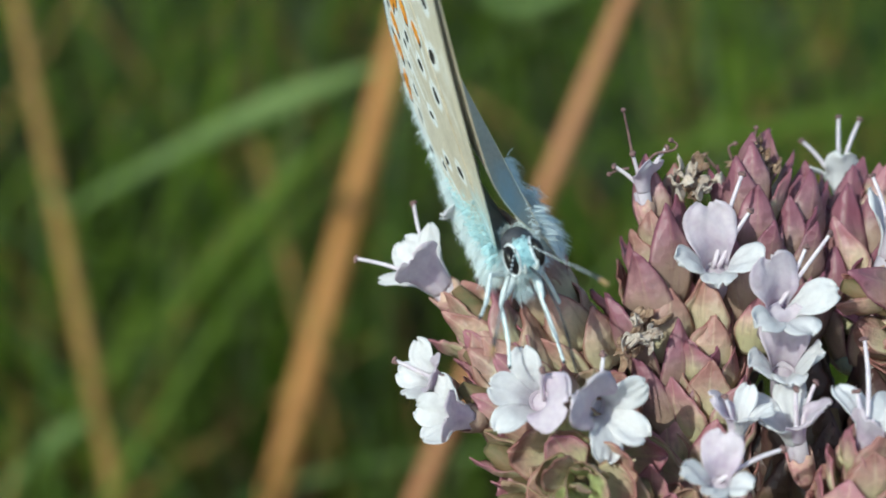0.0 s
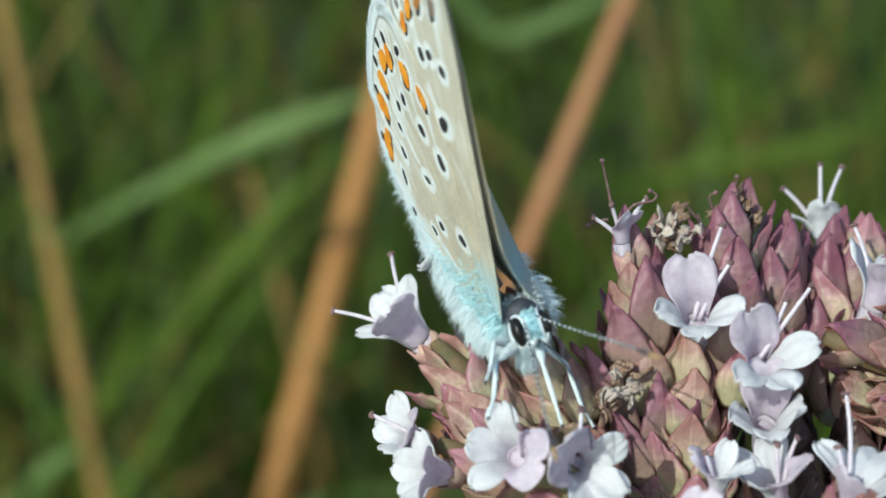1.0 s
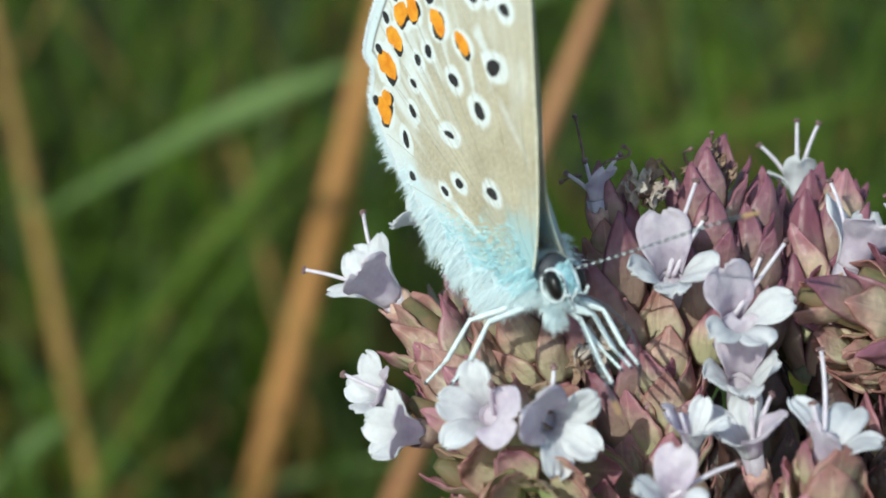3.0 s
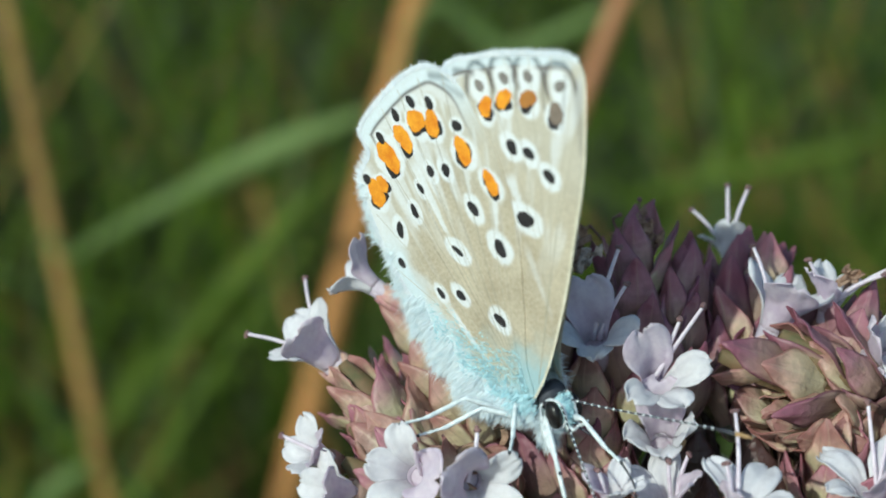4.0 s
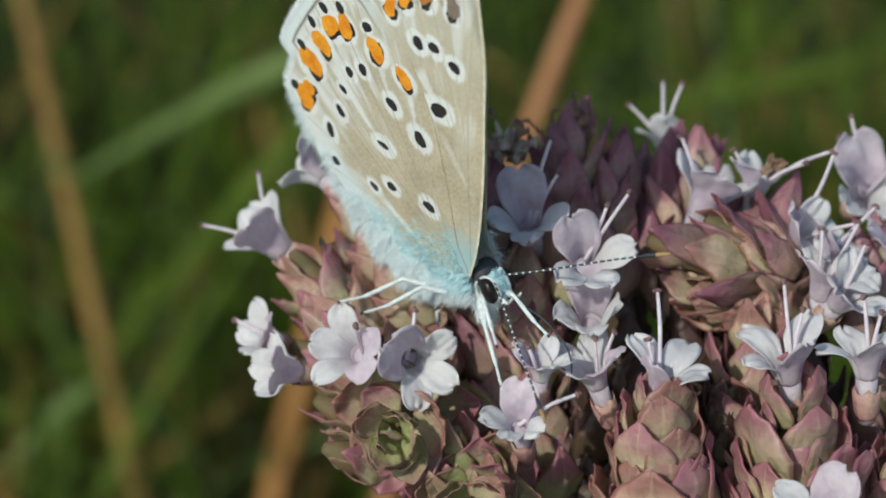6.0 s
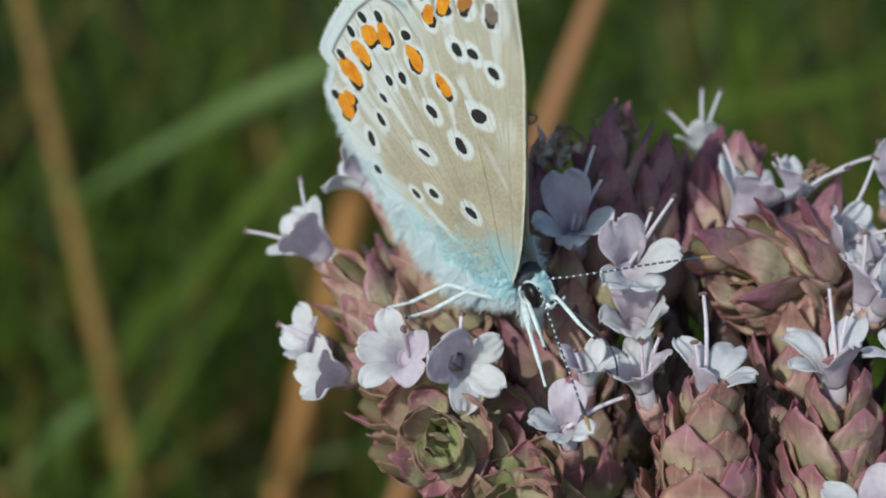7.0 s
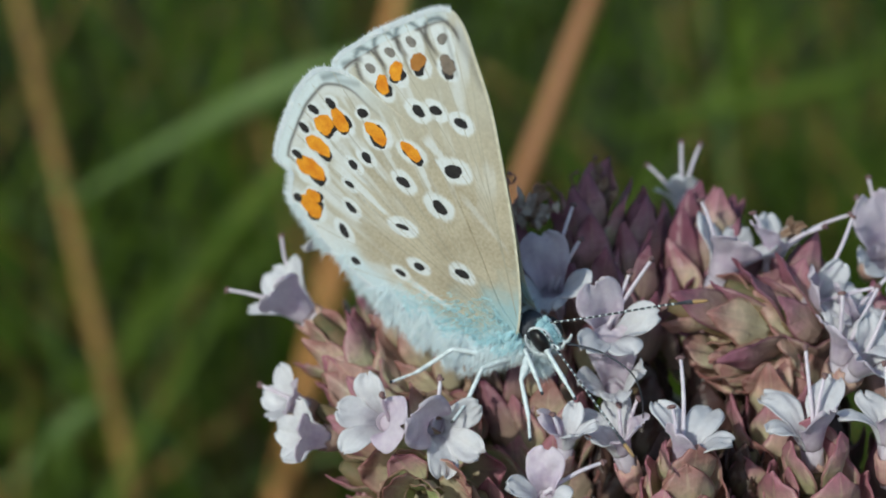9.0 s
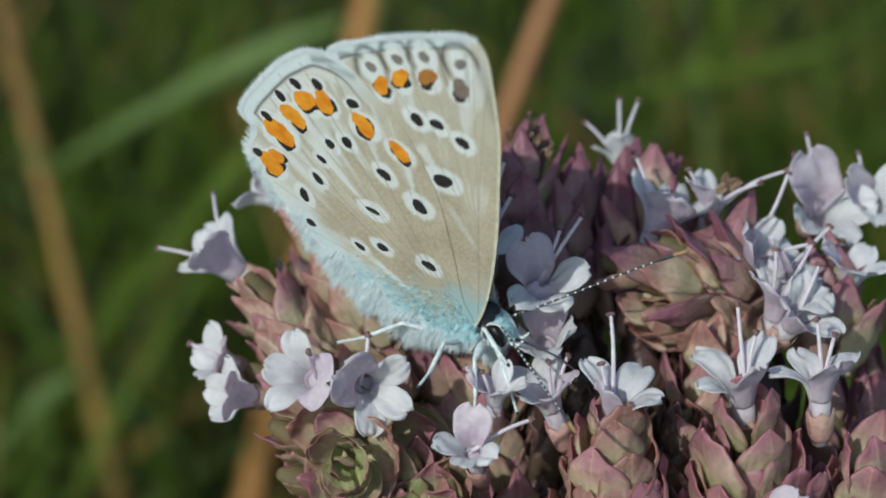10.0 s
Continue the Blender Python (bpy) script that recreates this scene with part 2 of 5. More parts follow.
# ---- mesh helpers: all shapes are drawn in millimetres
def part(name, bm, mat, parent=None, label="", kind=""):
    """Links a bmesh drawn in millimetres as one mesh object under a thing or a part."""
    me = bpy.data.meshes.new(name)
    bmesh.ops.scale(bm, vec=(MM, MM, MM), verts=bm.verts)
    bm.normal_update()
    for f in bm.faces:
        f.smooth = True
    bm.to_mesh(me)
    bm.free()
    for m in (mat if isinstance(mat, (list, tuple)) else [mat]):
        me.materials.append(m)
    ob = new(name, me)
    ob.parent = parent
    return tagged(ob, label=label, kind=kind)


def empty(name, label, category):
    ob = new(name)
    ob.empty_display_size = 0.01
    return tagged(ob, label=label, category=category)


def sheet(bm, rows, thick, mat=0):
    """A thin shell over a grid of points, closed all round."""
    a, b = len(rows), len(rows[0])
    g = [[Vector(p) for p in r] for r in rows]
    top, low = [], []
    for i in range(a):
        tr, lr = [], []
        for j in range(b):
            du = g[min(i + 1, a - 1)][j] - g[max(i - 1, 0)][j]
            dv = g[i][min(j + 1, b - 1)] - g[i][max(j - 1, 0)]
            nrm = du.cross(dv)
            nrm = nrm.normalized() if nrm.length > 1e-9 else Vector((0, 0, 1))
            tr.append(bm.verts.new(g[i][j] + nrm * thick / 2))
            lr.append(bm.verts.new(g[i][j] - nrm * thick / 2))
        top.append(tr), low.append(lr)

    def face(*v):
        f = bm.faces.new(v)
        f.material_index = mat
    for i in range(a - 1):
        for j in range(b - 1):
            face(top[i][j], top[i + 1][j], top[i + 1][j + 1], top[i][j + 1])
            face(low[i][j], low[i][j + 1], low[i + 1][j + 1], low[i + 1][j])
    for i in range(a - 1):
        face(top[i][0], low[i][0], low[i + 1][0], top[i + 1][0])
        face(top[i][b - 1], top[i + 1][b - 1], low[i + 1][b - 1], low[i][b - 1])
    for j in range(b - 1):
        face(top[0][j], top[0][j + 1], low[0][j + 1], low[0][j])
        face(top[a - 1][j], low[a - 1][j], low[a - 1][j + 1], top[a - 1][j + 1])


def rod(bm, pts, radii, sides=7, mats=None, cap=True):
    """A round rod along points, with its own radius at each."""
    pts = [Vector(p) for p in pts]
    rings, side = [], None
    for i, p in enumerate(pts):
        way = (pts[min(i + 1, len(pts) - 1)] - pts[max(i - 1, 0)]).normalized()
        side = (side - way * side.dot(way)).normalized() if side else way.orthogonal().normalized()
        up = way.cross(side)
        rings.append([bm.verts.new(p + (side * math.cos(k * math.tau / sides) + up * math.sin(k * math.tau / sides)) * radii[i]) for k in range(sides)])
    for i in range(len(rings) - 1):
        for k in range(sides):
            f = bm.faces.new((rings[i][k], rings[i][(k + 1) % sides], rings[i + 1][(k + 1) % sides], rings[i + 1][k]))
            if mats:
                f.material_index = mats[i]
    if cap:
        bm.faces.new(rings[0][::-1]).material_index = mats[0] if mats else 0
        bm.faces.new(rings[-1]).material_index = mats[-1] if mats else 0


def ball(bm, m, u=14, v=10, mat=0):
    """A unit ball under the matrix m."""
    made = bmesh.ops.create_uvsphere(bm, u_segments=u, v_segments=v, radius=1, matrix=m)
    for w in made["verts"]:
        for f in w.link_faces:
            f.material_index = mat


def aim(at, way, up=(0, 0, 1), forward="Z"):
    """A pose at a place (metres) whose Z (or X) axis points along way."""
    z = Vector(way).normalized()
    y = Vector(up) - z * Vector(up).dot(z)
    y = y.normalized() if y.length > 1e-4 else z.orthogonal().normalized()
    x = y.cross(z)
    cols = (x, y, z) if forward == "Z" else (z, y, z.cross(y))
    return Matrix.Translation(at) @ Matrix(cols).transposed().to_4x4()


def curve(points, steps=6, closed=False):
    """A smooth line through 2D or 3D points."""
    pts = [Vector(p) for p in points]
    n, out = len(pts), []
    for i in range(n if closed else n - 1):
        p0, p1, p2, p3 = (pts[(i + k) % n] if closed else pts[min(max(i + k, 0), n - 1)] for k in (-1, 0, 1, 2))
        for s in range(steps):
            t = s / steps
            out.append(0.5 * (2 * p1 + (p2 - p0) * t + (2 * p0 - 5 * p1 + 4 * p2 - p3) * t * t + (3 * p1 - p0 - 3 * p2 + p3) * t ** 3))
    return out if closed else out + [pts[-1]]


# ---- ground
def ground():
    bm = bmesh.new()
    n = 60
    grid = []
    for i in range(n + 1):
        u = (i / n * 2 - 1)
        x = 1000 * (2 * u + 398 * u ** 7)
        grid.append([])
        for j in range(n + 1):
            v = (j / n * 2 - 1)
            y = 1000 * (2 * v + 398 * v ** 7)
            z = 14 * noise.noise((x / 130, y / 130, 0)) if max(abs(x), abs(y)) < 3000 else 0
            grid[-1].append(bm.verts.new((x, y, z)))
    for i in range(n):
        for j in range(n):
            bm.faces.new((grid[i][j], grid[i + 1][j], grid[i + 1][j + 1], grid[i][j + 1]))
    tagged(part("ground", bm, GROUND), label="dark mossy soil under tall meadow grass", category="ground", kind="structure")


ground()


def blade(bm, foot, way, length, width, droop, mat=0, steps=6):
    """A folded grass blade from its foot, leaning along way and drooping at the end."""
    foot, way = Vector(foot), Vector(way).normalized()
    side = way.cross(Vector((0, 0, 1)))
    side = side.normalized() if side.length > 1e-3 else Vector((1, 0, 0))
    side = (Matrix.Rotation(random.uniform(-1.2, 1.2), 3, way) @ side).normalized()
    p, rows = foot.copy(), []
    for i in range(steps + 1):
        s = i / steps
        w = width / 2 * min(1, 1.35 * (1 - s) ** 0.7)
        fold = way.cross(side) * w * 0.35
        rows.append((bm.verts.new(p - side * w + fold), bm.verts.new(p), bm.verts.new(p + side * w + fold)))
        way = (way + Vector((0, 0, -droop / steps))).normalized()
        p = p + way * length / steps
    for a, b in zip(rows, rows[1:]):
        for k in (0, 1):
            f = bm.faces.new((a[k], a[k + 1], b[k + 1], b[k]))
            f.material_index = mat


def grass():
    random.seed(4)
    bm = bmesh.new()
    for i in range(5200):
        y = 120 + 2600 * random.random() ** 1.6
        x = random.uniform(-1, 1) * (160 + y * 0.42) - 40
        lean = Vector((random.gauss(-0.1, 0.45), random.gauss(0, 0.4), 1))
        clump = noise.noise((x / 60, y / 150, 3)) + 0.6 * noise.noise((x / 22, y / 60, 8)) + (0.12 if x > 0.08 * y else 0.0)
        kind = 2 if random.random() < 0.05 else 4 if clump < -0.12 else 1 if clump > 0.10 and random.random() < 0.8 else 0
        if noise.noise((x / 45, y / 70, 21)) > 0.42 and random.random() < 0.5:
            kind = 2
        tall = random.uniform(90, 260) * (0.7 if y < 300 else 1.15) * (0.8 if kind == 4 else 1.0)
        blade(bm, (x, y, -5), lean, tall, random.uniform(2.5, 6), random.uniform(0.1, 1.3), kind)
    for i in range(7000):
        a, r = random.uniform(0, math.tau), 3200 * math.sqrt(random.random())
        x, y = r * math.cos(a), r * math.sin(a)
        if abs(x) < 170 and -320 < y < 130 or y > 120 and abs(x + 40) < 160 + y * 0.42 and y < 2720:
            continue                    # the plant's own foot, and what is grown over already
        lean = Vector((random.gauss(-0.1, 0.45), random.gauss(0, 0.4), 1))
        blade(bm, (x, y, -5), lean, random.uniform(90, 270), random.uniform(3, 7), random.uniform(0.1, 1.3), random.choice((0, 0, 0, 1, 1, 2)), 4)
    for i in range(170):
        y = random.uniform(330, 1000)
        x = random.uniform(-1, 1) * (90 + y * 0.30) - 30
        lean = Vector((random.gauss(0.1, 0.55), random.gauss(0, 0.3), 1))
        blade(bm, (x, y, -5), lean, random.uniform(200, 360), random.uniform(2.5, 5.5), random.uniform(0.1, 1.5), random.choice((1, 1, 1, 3, 0, 1, 2)), 9)
    tagged(part("meadow_grass", bm, [GRASS, BLADE, STRAW_PALE, BLADE_PALE, GRASS_DARK]), label="blurred green meadow grass with some dry blades", category="grass", kind="stuff")


grass()


def straw(name, a, b, width, mat, label, bend=0.0, category="grass stem"):
    """A single dry stem between two places of the plan, with a sheath and nodes."""
    a, b = Vector(a), Vector(b)
    a = a + (a - b) * ((a.z + 424) / (b.z - a.z))          # down to the ground
    bm = bmesh.new()
    pts, rad = [], []
    for i in range(25):
        s = i / 24
        p = a.lerp(b, s) + Vector((bend * 4 * s * (1 - s), 0, 0))
        pts.append(p + HEAD / MM)
        rad.append(width / 2 * (1.08 - 0.3 * s))
    rod(bm, pts, rad, 9)
    ob = tagged(part(name, bm, mat), label=label, category=category, group="stems behind the flower head")
    for i in (9, 16, 21):
        way = (pts[i + 1] - pts[i]).normalized()
        bm = bmesh.new()
        rod(bm, [pts[i] + way * k * width for k in (-0.5, -0.2, 0.2, 0.5)], [rad[i] * k for k in (1.01, 1.06, 1.06, 1.01)], 9)
        part("stem_node", bm, mat, ob)


def wide_blade(name, pts, width, mat, label):
    """One broad grass leaf along points of the plan, folded along its rib."""
    first = Vector(pts[0])
    line = curve([Vector((first.x + 0.5 * (first.x - pts[1][0]), first.y, -424))] + [Vector(p) for p in pts], 8)
    rows = []
    for i, p in enumerate(line):
        s = i / (len(line) - 1)
        way = (line[min(i + 1, len(line) - 1)] - line[max(i - 1, 0)]).normalized()
        side = way.cross(Vector((0, -0.9, 0.4))).normalized()
        w = width / 2 * min(1, 0.06 + 1.3 * s ** 1.5) * min(1, 2.6 * (1 - s) + 0.12)
        fold = way.cross(side).normalized() * w * 0.3
        p = p + HEAD / MM
        rows.append([p - side * w + fold, p - side * w * 0.5 + fold * 0.4, p, p + side * w * 0.5 + fold * 0.4, p + side * w + fold])
    bm = bmesh.new()
    sheet(bm, rows, 0.3)
    ob = tagged(part(name, bm, mat), label=label, category="grass blade", group="stems behind the flower head")
    bm = bmesh.new()
    rod(bm, [r[2] for r in rows], [0.45 - 0.3 * i / len(rows) for i in range(len(rows))], 6)
    part("midrib", bm, mat, ob)


straw("dry_grass_stem", (-27, 195, -152), (25, 250, -33), 4.5, STRAW_RED, "single reddish dry grass stem behind the flowers", 0)
straw("dry_grass_stem", (-83, 410, -309), (-18, 518, -77), 10.5, STRAW, "broad orange-brown dry grass stem standing aslant", 0)
straw("dry_grass_stem", (-134, 448, -263), (-176, 529, -89), 6.8, STRAW_PALE, "thin yellowish dry grass stem leaning over", 0)
straw("dry_grass_stem", (-124, 625, -120), (-96, 582, -212), 3.5, STRAW_PALE, "thin pale dry stem among the grass", 0)
wide_blade("grass_blade", [(-144.5, 430.0, -190.2), (-132.4, 428.0, -176.2), (-115.3, 424.0, -164.2), (-97.0, 420.0, -152.7), (-79.3, 416.0, -142.0), (-62.1, 412.0, -132.9), (-48.7, 408.0, -126.2), (-37.2, 404.0, -120.6)], 10, BLADE_PALE, "broad pale green grass blade arching over")
wide_blade("grass_blade", [(-111.5, 380.0, -217.5), (-101.1, 380.0, -195.2), (-89.0, 380.0, -180.6), (-77.3, 380.0, -166.4), (-66.0, 382.0, -153.4), (-56.6, 385.0, -142.7), (-45.7, 388.0, -131.2)], 8, BLADE, "green grass blade leaning aslant")
wide_blade("grass_blade", [(-168.7, 400.0, -279.0), (-156.3, 400.0, -262.0), (-144.5, 400.0, -248.4), (-133.2, 400.0, -238.2), (-125.8, 400.0, -233.1)], 9, BLADE_PALE, "short pale green grass blade low in the meadow")
wide_blade("grass_blade", [(22.0, 440.0, -176.5), (38.8, 440.0, -162.1), (59.4, 442.0, -156.0), (80.6, 446.0, -153.9), (101.8, 450.0, -150.0), (123.0, 455.0, -144.1)], 8, BLADE, "green grass blade leaning aslant")
wide_blade("grass_blade", [(-31, 466, -129), (4, 469, -123), (44, 477, -106)], 8, BLADE_PALE, "broad pale green grass blade arching over")

# ---- the oregano
plant = empty("oregano_plant", "flowering wild oregano head with purple bracts and pale lilac blossoms", "flower")


def bract_mesh(seed, length=4.2, width=2.6, taper=1.55):
    """A cupped, pointed bract with a keel, its foot at the origin, growing along Z and bulging to +Y."""
    rnd = random.Random(seed)
    bm = bmesh.new()
    rows, leaf = [], []
    n, k = 12, 9
    twist, curl = rnd.uniform(-0.14, 0.14), rnd.uniform(-0.22, 0.14)
    cup = rnd.uniform(0.40, 0.68)
    for i in range(n + 1):
        u = i / n
        half = width / 2 * (0.55 + 0.45 * math.sin(min(1, u / 0.42) * math.pi / 2)) * max(0.0, 1 - max(0, (u - 0.34) / 0.67) ** taper) + 0.03
        row = []
        for j in range(k):
            v = j / (k - 1) * 2 - 1
            x = math.sin(v * cup) * half / math.sin(cup)
            y = (math.cos(v * cup) - 1) * half / math.sin(cup) + 0.30 * math.sin(u * math.pi * 0.9) + curl * u * u * 1.6
            y += 0.07 * (1 - abs(v)) ** 4 * (1 - u) + 0.40 * noise.noise((x * 1.3, u * 2.8, seed * 3.1)) * (0.2 + u) + 0.10 * noise.noise((x * 3.1, u * 6, seed * 1.9))
            z = u * length + 0.10 * noise.noise((v * 2, u * 3, seed + 9.7))
            row.append((x * (1 + 0.16 * noise.noise((u * 4, seed * 2.1, v))) + twist * u * u * 2, y, z))
            leaf += [(abs(v), u, 0.0, 1.0)] * 2
        rows.append(row)
    sheet(bm, rows, 0.08)
    bmesh.ops.scale(bm, vec=(MM, MM, MM), verts=bm.verts)
    bm.normal_update()
    me = bpy.data.meshes.new("bract")
    for f in bm.faces:
        f.smooth = True
    bm.to_mesh(me)
    bm.free()
    layer = me.color_attributes.new("leaf", "FLOAT_COLOR", "POINT")
    layer.data.foreach_set("color", np.array(leaf).ravel())
    return me


BRACTS = {}
for tone, mat in (("purple", BRACT), ("dry", BRACT_DRY), ("green", BRACT_GREEN), ("dark", BRACT_DARK), ("dead_shade", BRACT_DEAD_SHADE)):
    BRACTS[tone] = []
    for s in range(8):
        me = bract_mesh(s, 3.3 + 0.22 * (s % 3), 2.35 + 0.25 * (s % 2)) if tone != "dark" else bract_mesh(s + 20, 4.0 + 0.3 * (s % 3), 2.1 + 0.2 * (s % 2))
        me.materials.append(mat)
        BRACTS[tone].append(me)
    BRACTS["broad " + tone] = []
    for s in range(6):
        me = bract_mesh(s + 40, 2.9 + 0.2 * (s % 3), 2.75 + 0.25 * (s % 2), 2.1)
        me.materials.append(mat)
        BRACTS["broad " + tone].append(me)


def spike(base, tip, tone="purple", size=1.0, spread=20, turn=0, open_tip=False, mix="", gap=1.1, broad=False, girth=1.0, whorl=4):
    """A flower spike: a stalk and whorls of overlapping bracts that close to a tip."""
    base, tip = Vector(base), Vector(tip)
    way = (tip - base).normalized()
    length = (tip - base).length
    bm = bmesh.new()
    rod(bm, [base + HEAD / MM + way * length * s for s in ((0, 0.3, 0.6, 0.9 if whorl == 4 else 0.78) if not open_tip else (0, 0.2, 0.4, 0.6))], [0.8 * size, 0.9 * size, 0.8 * size, 0.3 * size], 8)
    core = part("flower_spike", bm, STALK, plant, "flower spike of overlapping %s bracts" % {"purple": "purple-pink", "dry": "sun-browned pink", "green": "greenish and pink", "dark": "shade-darkened purple pointed", "dead_shade": "withered, shade-dark brown"}[tone])
    rnd = random.Random(int(1000 * (base.x + 2 * tip.y + 3 * tip.z)) & 0xffff)
    side = way.orthogonal().normalized()
    down, w = 0.2 if open_tip else (2.2 if whorl == 4 else 1.3) * size, 0
    while down < length:
        s = min(1, w / 4)                            # 0 at the tip, 1 where the spike has its full width
        at = tip - way * (down + 1.0 * size)
        count = 2 if w == 0 and whorl == 4 else whorl if w > 1 or open_tip else 3
        lean = 4 + (spread - 4) * s if not open_tip else 10 + (spread - 10) * min(1, w / 6) ** 0.8 + rnd.uniform(-10, 10)
        for b in range(count):
            a = b * math.tau / count + w * (math.tau / 4 if count < 4 else math.tau / count / 2) + radians(turn) + rnd.uniform(-0.28, 0.28) * (2.0 if open_tip else 1)
            radial = Matrix.Rotation(a, 3, way) @ side
            tilt = radians(lean + rnd.uniform(-9, 14))
            grow = (way * math.cos(tilt) + radial * math.sin(tilt)).normalized()
            foot = at + radial * ((0.35 + 0.65 * s) * girth if not open_tip else 0.25 + 0.13 * min(w, 8)) * size + way * rnd.uniform(-0.3, 0.3)
            shade = mix if mix and rnd.random() < 0.4 else tone
            if open_tip:
                shade = "green" if w < 2 else rnd.choice(("dry", "green", "green", "purple") if w < 4 else ("dry", "purple", "purple", "green"))
            ob = new("bract", rnd.choice(BRACTS["broad " + shade if broad else shade]))
            ob.parent = core
            k = size * rnd.uniform(0.80, 1.16) * (0.78 + 0.22 * s if not open_tip else 0.5 + 0.07 * min(w, 7))
            ob.matrix_basis = aim(W(*foot), grow, radial) @ Matrix.Diagonal((k, k, k, 1))
        down += gap * size * rnd.uniform(0.85, 1.15)
        w += 1
    return core


def lobe(bm, root, out, up, length, width, notch=0.0, curl=0.5, seed=0, hood=0.16, crease=0.46, foot=0.45):
    """A rounded, crumpled petal lobe that grows from root along out and bends towards up; hood: how far it cups."""
    root, out, up = Vector(root), Vector(out).normalized(), Vector(up).normalized()
    side = out.cross(up).normalized()
    up = side.cross(out).normalized()
    n, k, rows = 12, 13, []
    for i in range(n + 1):
        u = i / n
        bend = curl * u
        along = out * (math.sin(bend) / curl) + up * ((1 - math.cos(bend)) / curl)
        half = width / 2 * (foot + (1 - foot) * math.sin(min(1, u * 1.5) * math.pi / 2)) * math.sqrt(max(0.0, 1 - max(0, (u - 0.4) / 0.62) ** 2.4)) + 0.02
        row = []
        for j in range(k):
            v = j / (k - 1) * 2 - 1
            cut = notch * (1 - abs(v)) ** 1.5 * u ** 3
            wav = crease * noise.noise((v * 1.4 + seed * 5.3, u * 1.9, seed * 1.7)) * (0.25 + u) + 0.4 * crease * noise.noise((v * 4 + seed, u * 4.5, seed * 2.9)) * u
            wav += 0.05 * math.sin(v * 9 + seed) * u * (1 - abs(v))
            edge = (0.16 * noise.noise((v * 2.2, seed * 3.3, u * 3)) + 0.07 * noise.noise((v * 8, seed * 5.3, 0))) * u * u
            row.append(root + along * length * (1 - cut + edge) + side * half * v + up * (hood * v * v * (1 - u * 0.5) * width + wav))
        rows.append(row)
    sheet(bm, rows, 0.05)


def limb(bm, size, middle, half, length, tilt, width, notch, seed, crease):
    """One lip or lobe of a corolla: it starts deep in the funnel as a sector of it, parts from its neighbours and spreads to a rounded end."""
    mid, half = radians(middle), radians(half)
    out, side, ahead = Vector((math.cos(mid), math.sin(mid), 0)), Vector((-math.sin(mid), math.cos(mid), 0)), Vector((0, 0, 1))
    n, k, rows = 15, 13, []
    r, z, step = 0.46 * size, -1.25 * size, length * size / 15
    for i in range(n + 1):
        u = i / n
        lean = radians(12) + (radians(tilt) - radians(12)) * min(1, u * 1.35) ** 1.6
        part_off = min(1, max(0, (u - 0.36) / 0.24))
        part_off = part_off * part_off * (3 - 2 * part_off)
        round_end = math.sqrt(max(0.0, 1 - max(0, (u - 0.66) / 0.36) ** 2.2)) * (0.8 + 0.2 * min(1, u / 0.7))
        row = []
        for j in range(k):
            v = j / (k - 1) * 2 - 1
            across = r * math.sin(v * half) * (1 - part_off) + width / 2 * size * round_end * v * part_off
            inward = r * (1 - math.cos(v * half)) * (1 - part_off) + 0.10 * width * size * v * v * part_off * (1 - u * 0.6)
            back = notch * (1 - abs(v)) ** 1.4 * u ** 5 * length * size
            ragged = (0.13 * noise.noise((v * 2.1, seed * 3.3, u * 2)) + 0.06 * noise.noise((v * 7, seed * 5.3, 0))) * u ** 3 * size
            fold = crease * size * (noise.noise((v * 1.5 + seed * 5.3, u * 2.2, seed * 1.7)) * u + 0.4 * noise.noise((v * 4 + seed, u * 4.5, seed * 2.9)) * u) + 0.035 * size * math.sin(v * 10 + seed) * u
            way = out * math.sin(lean) + ahead * math.cos(lean)
            nrm = out * math.cos(lean) - ahead * math.sin(lean)
            row.append(out * r + ahead * z + side * across - nrm * (inward + fold) + way * (ragged - back))
        rows.append(row)
        r, z = r + math.sin(lean) * step, z + math.cos(lean) * step
    sheet(bm, rows, 0.045)


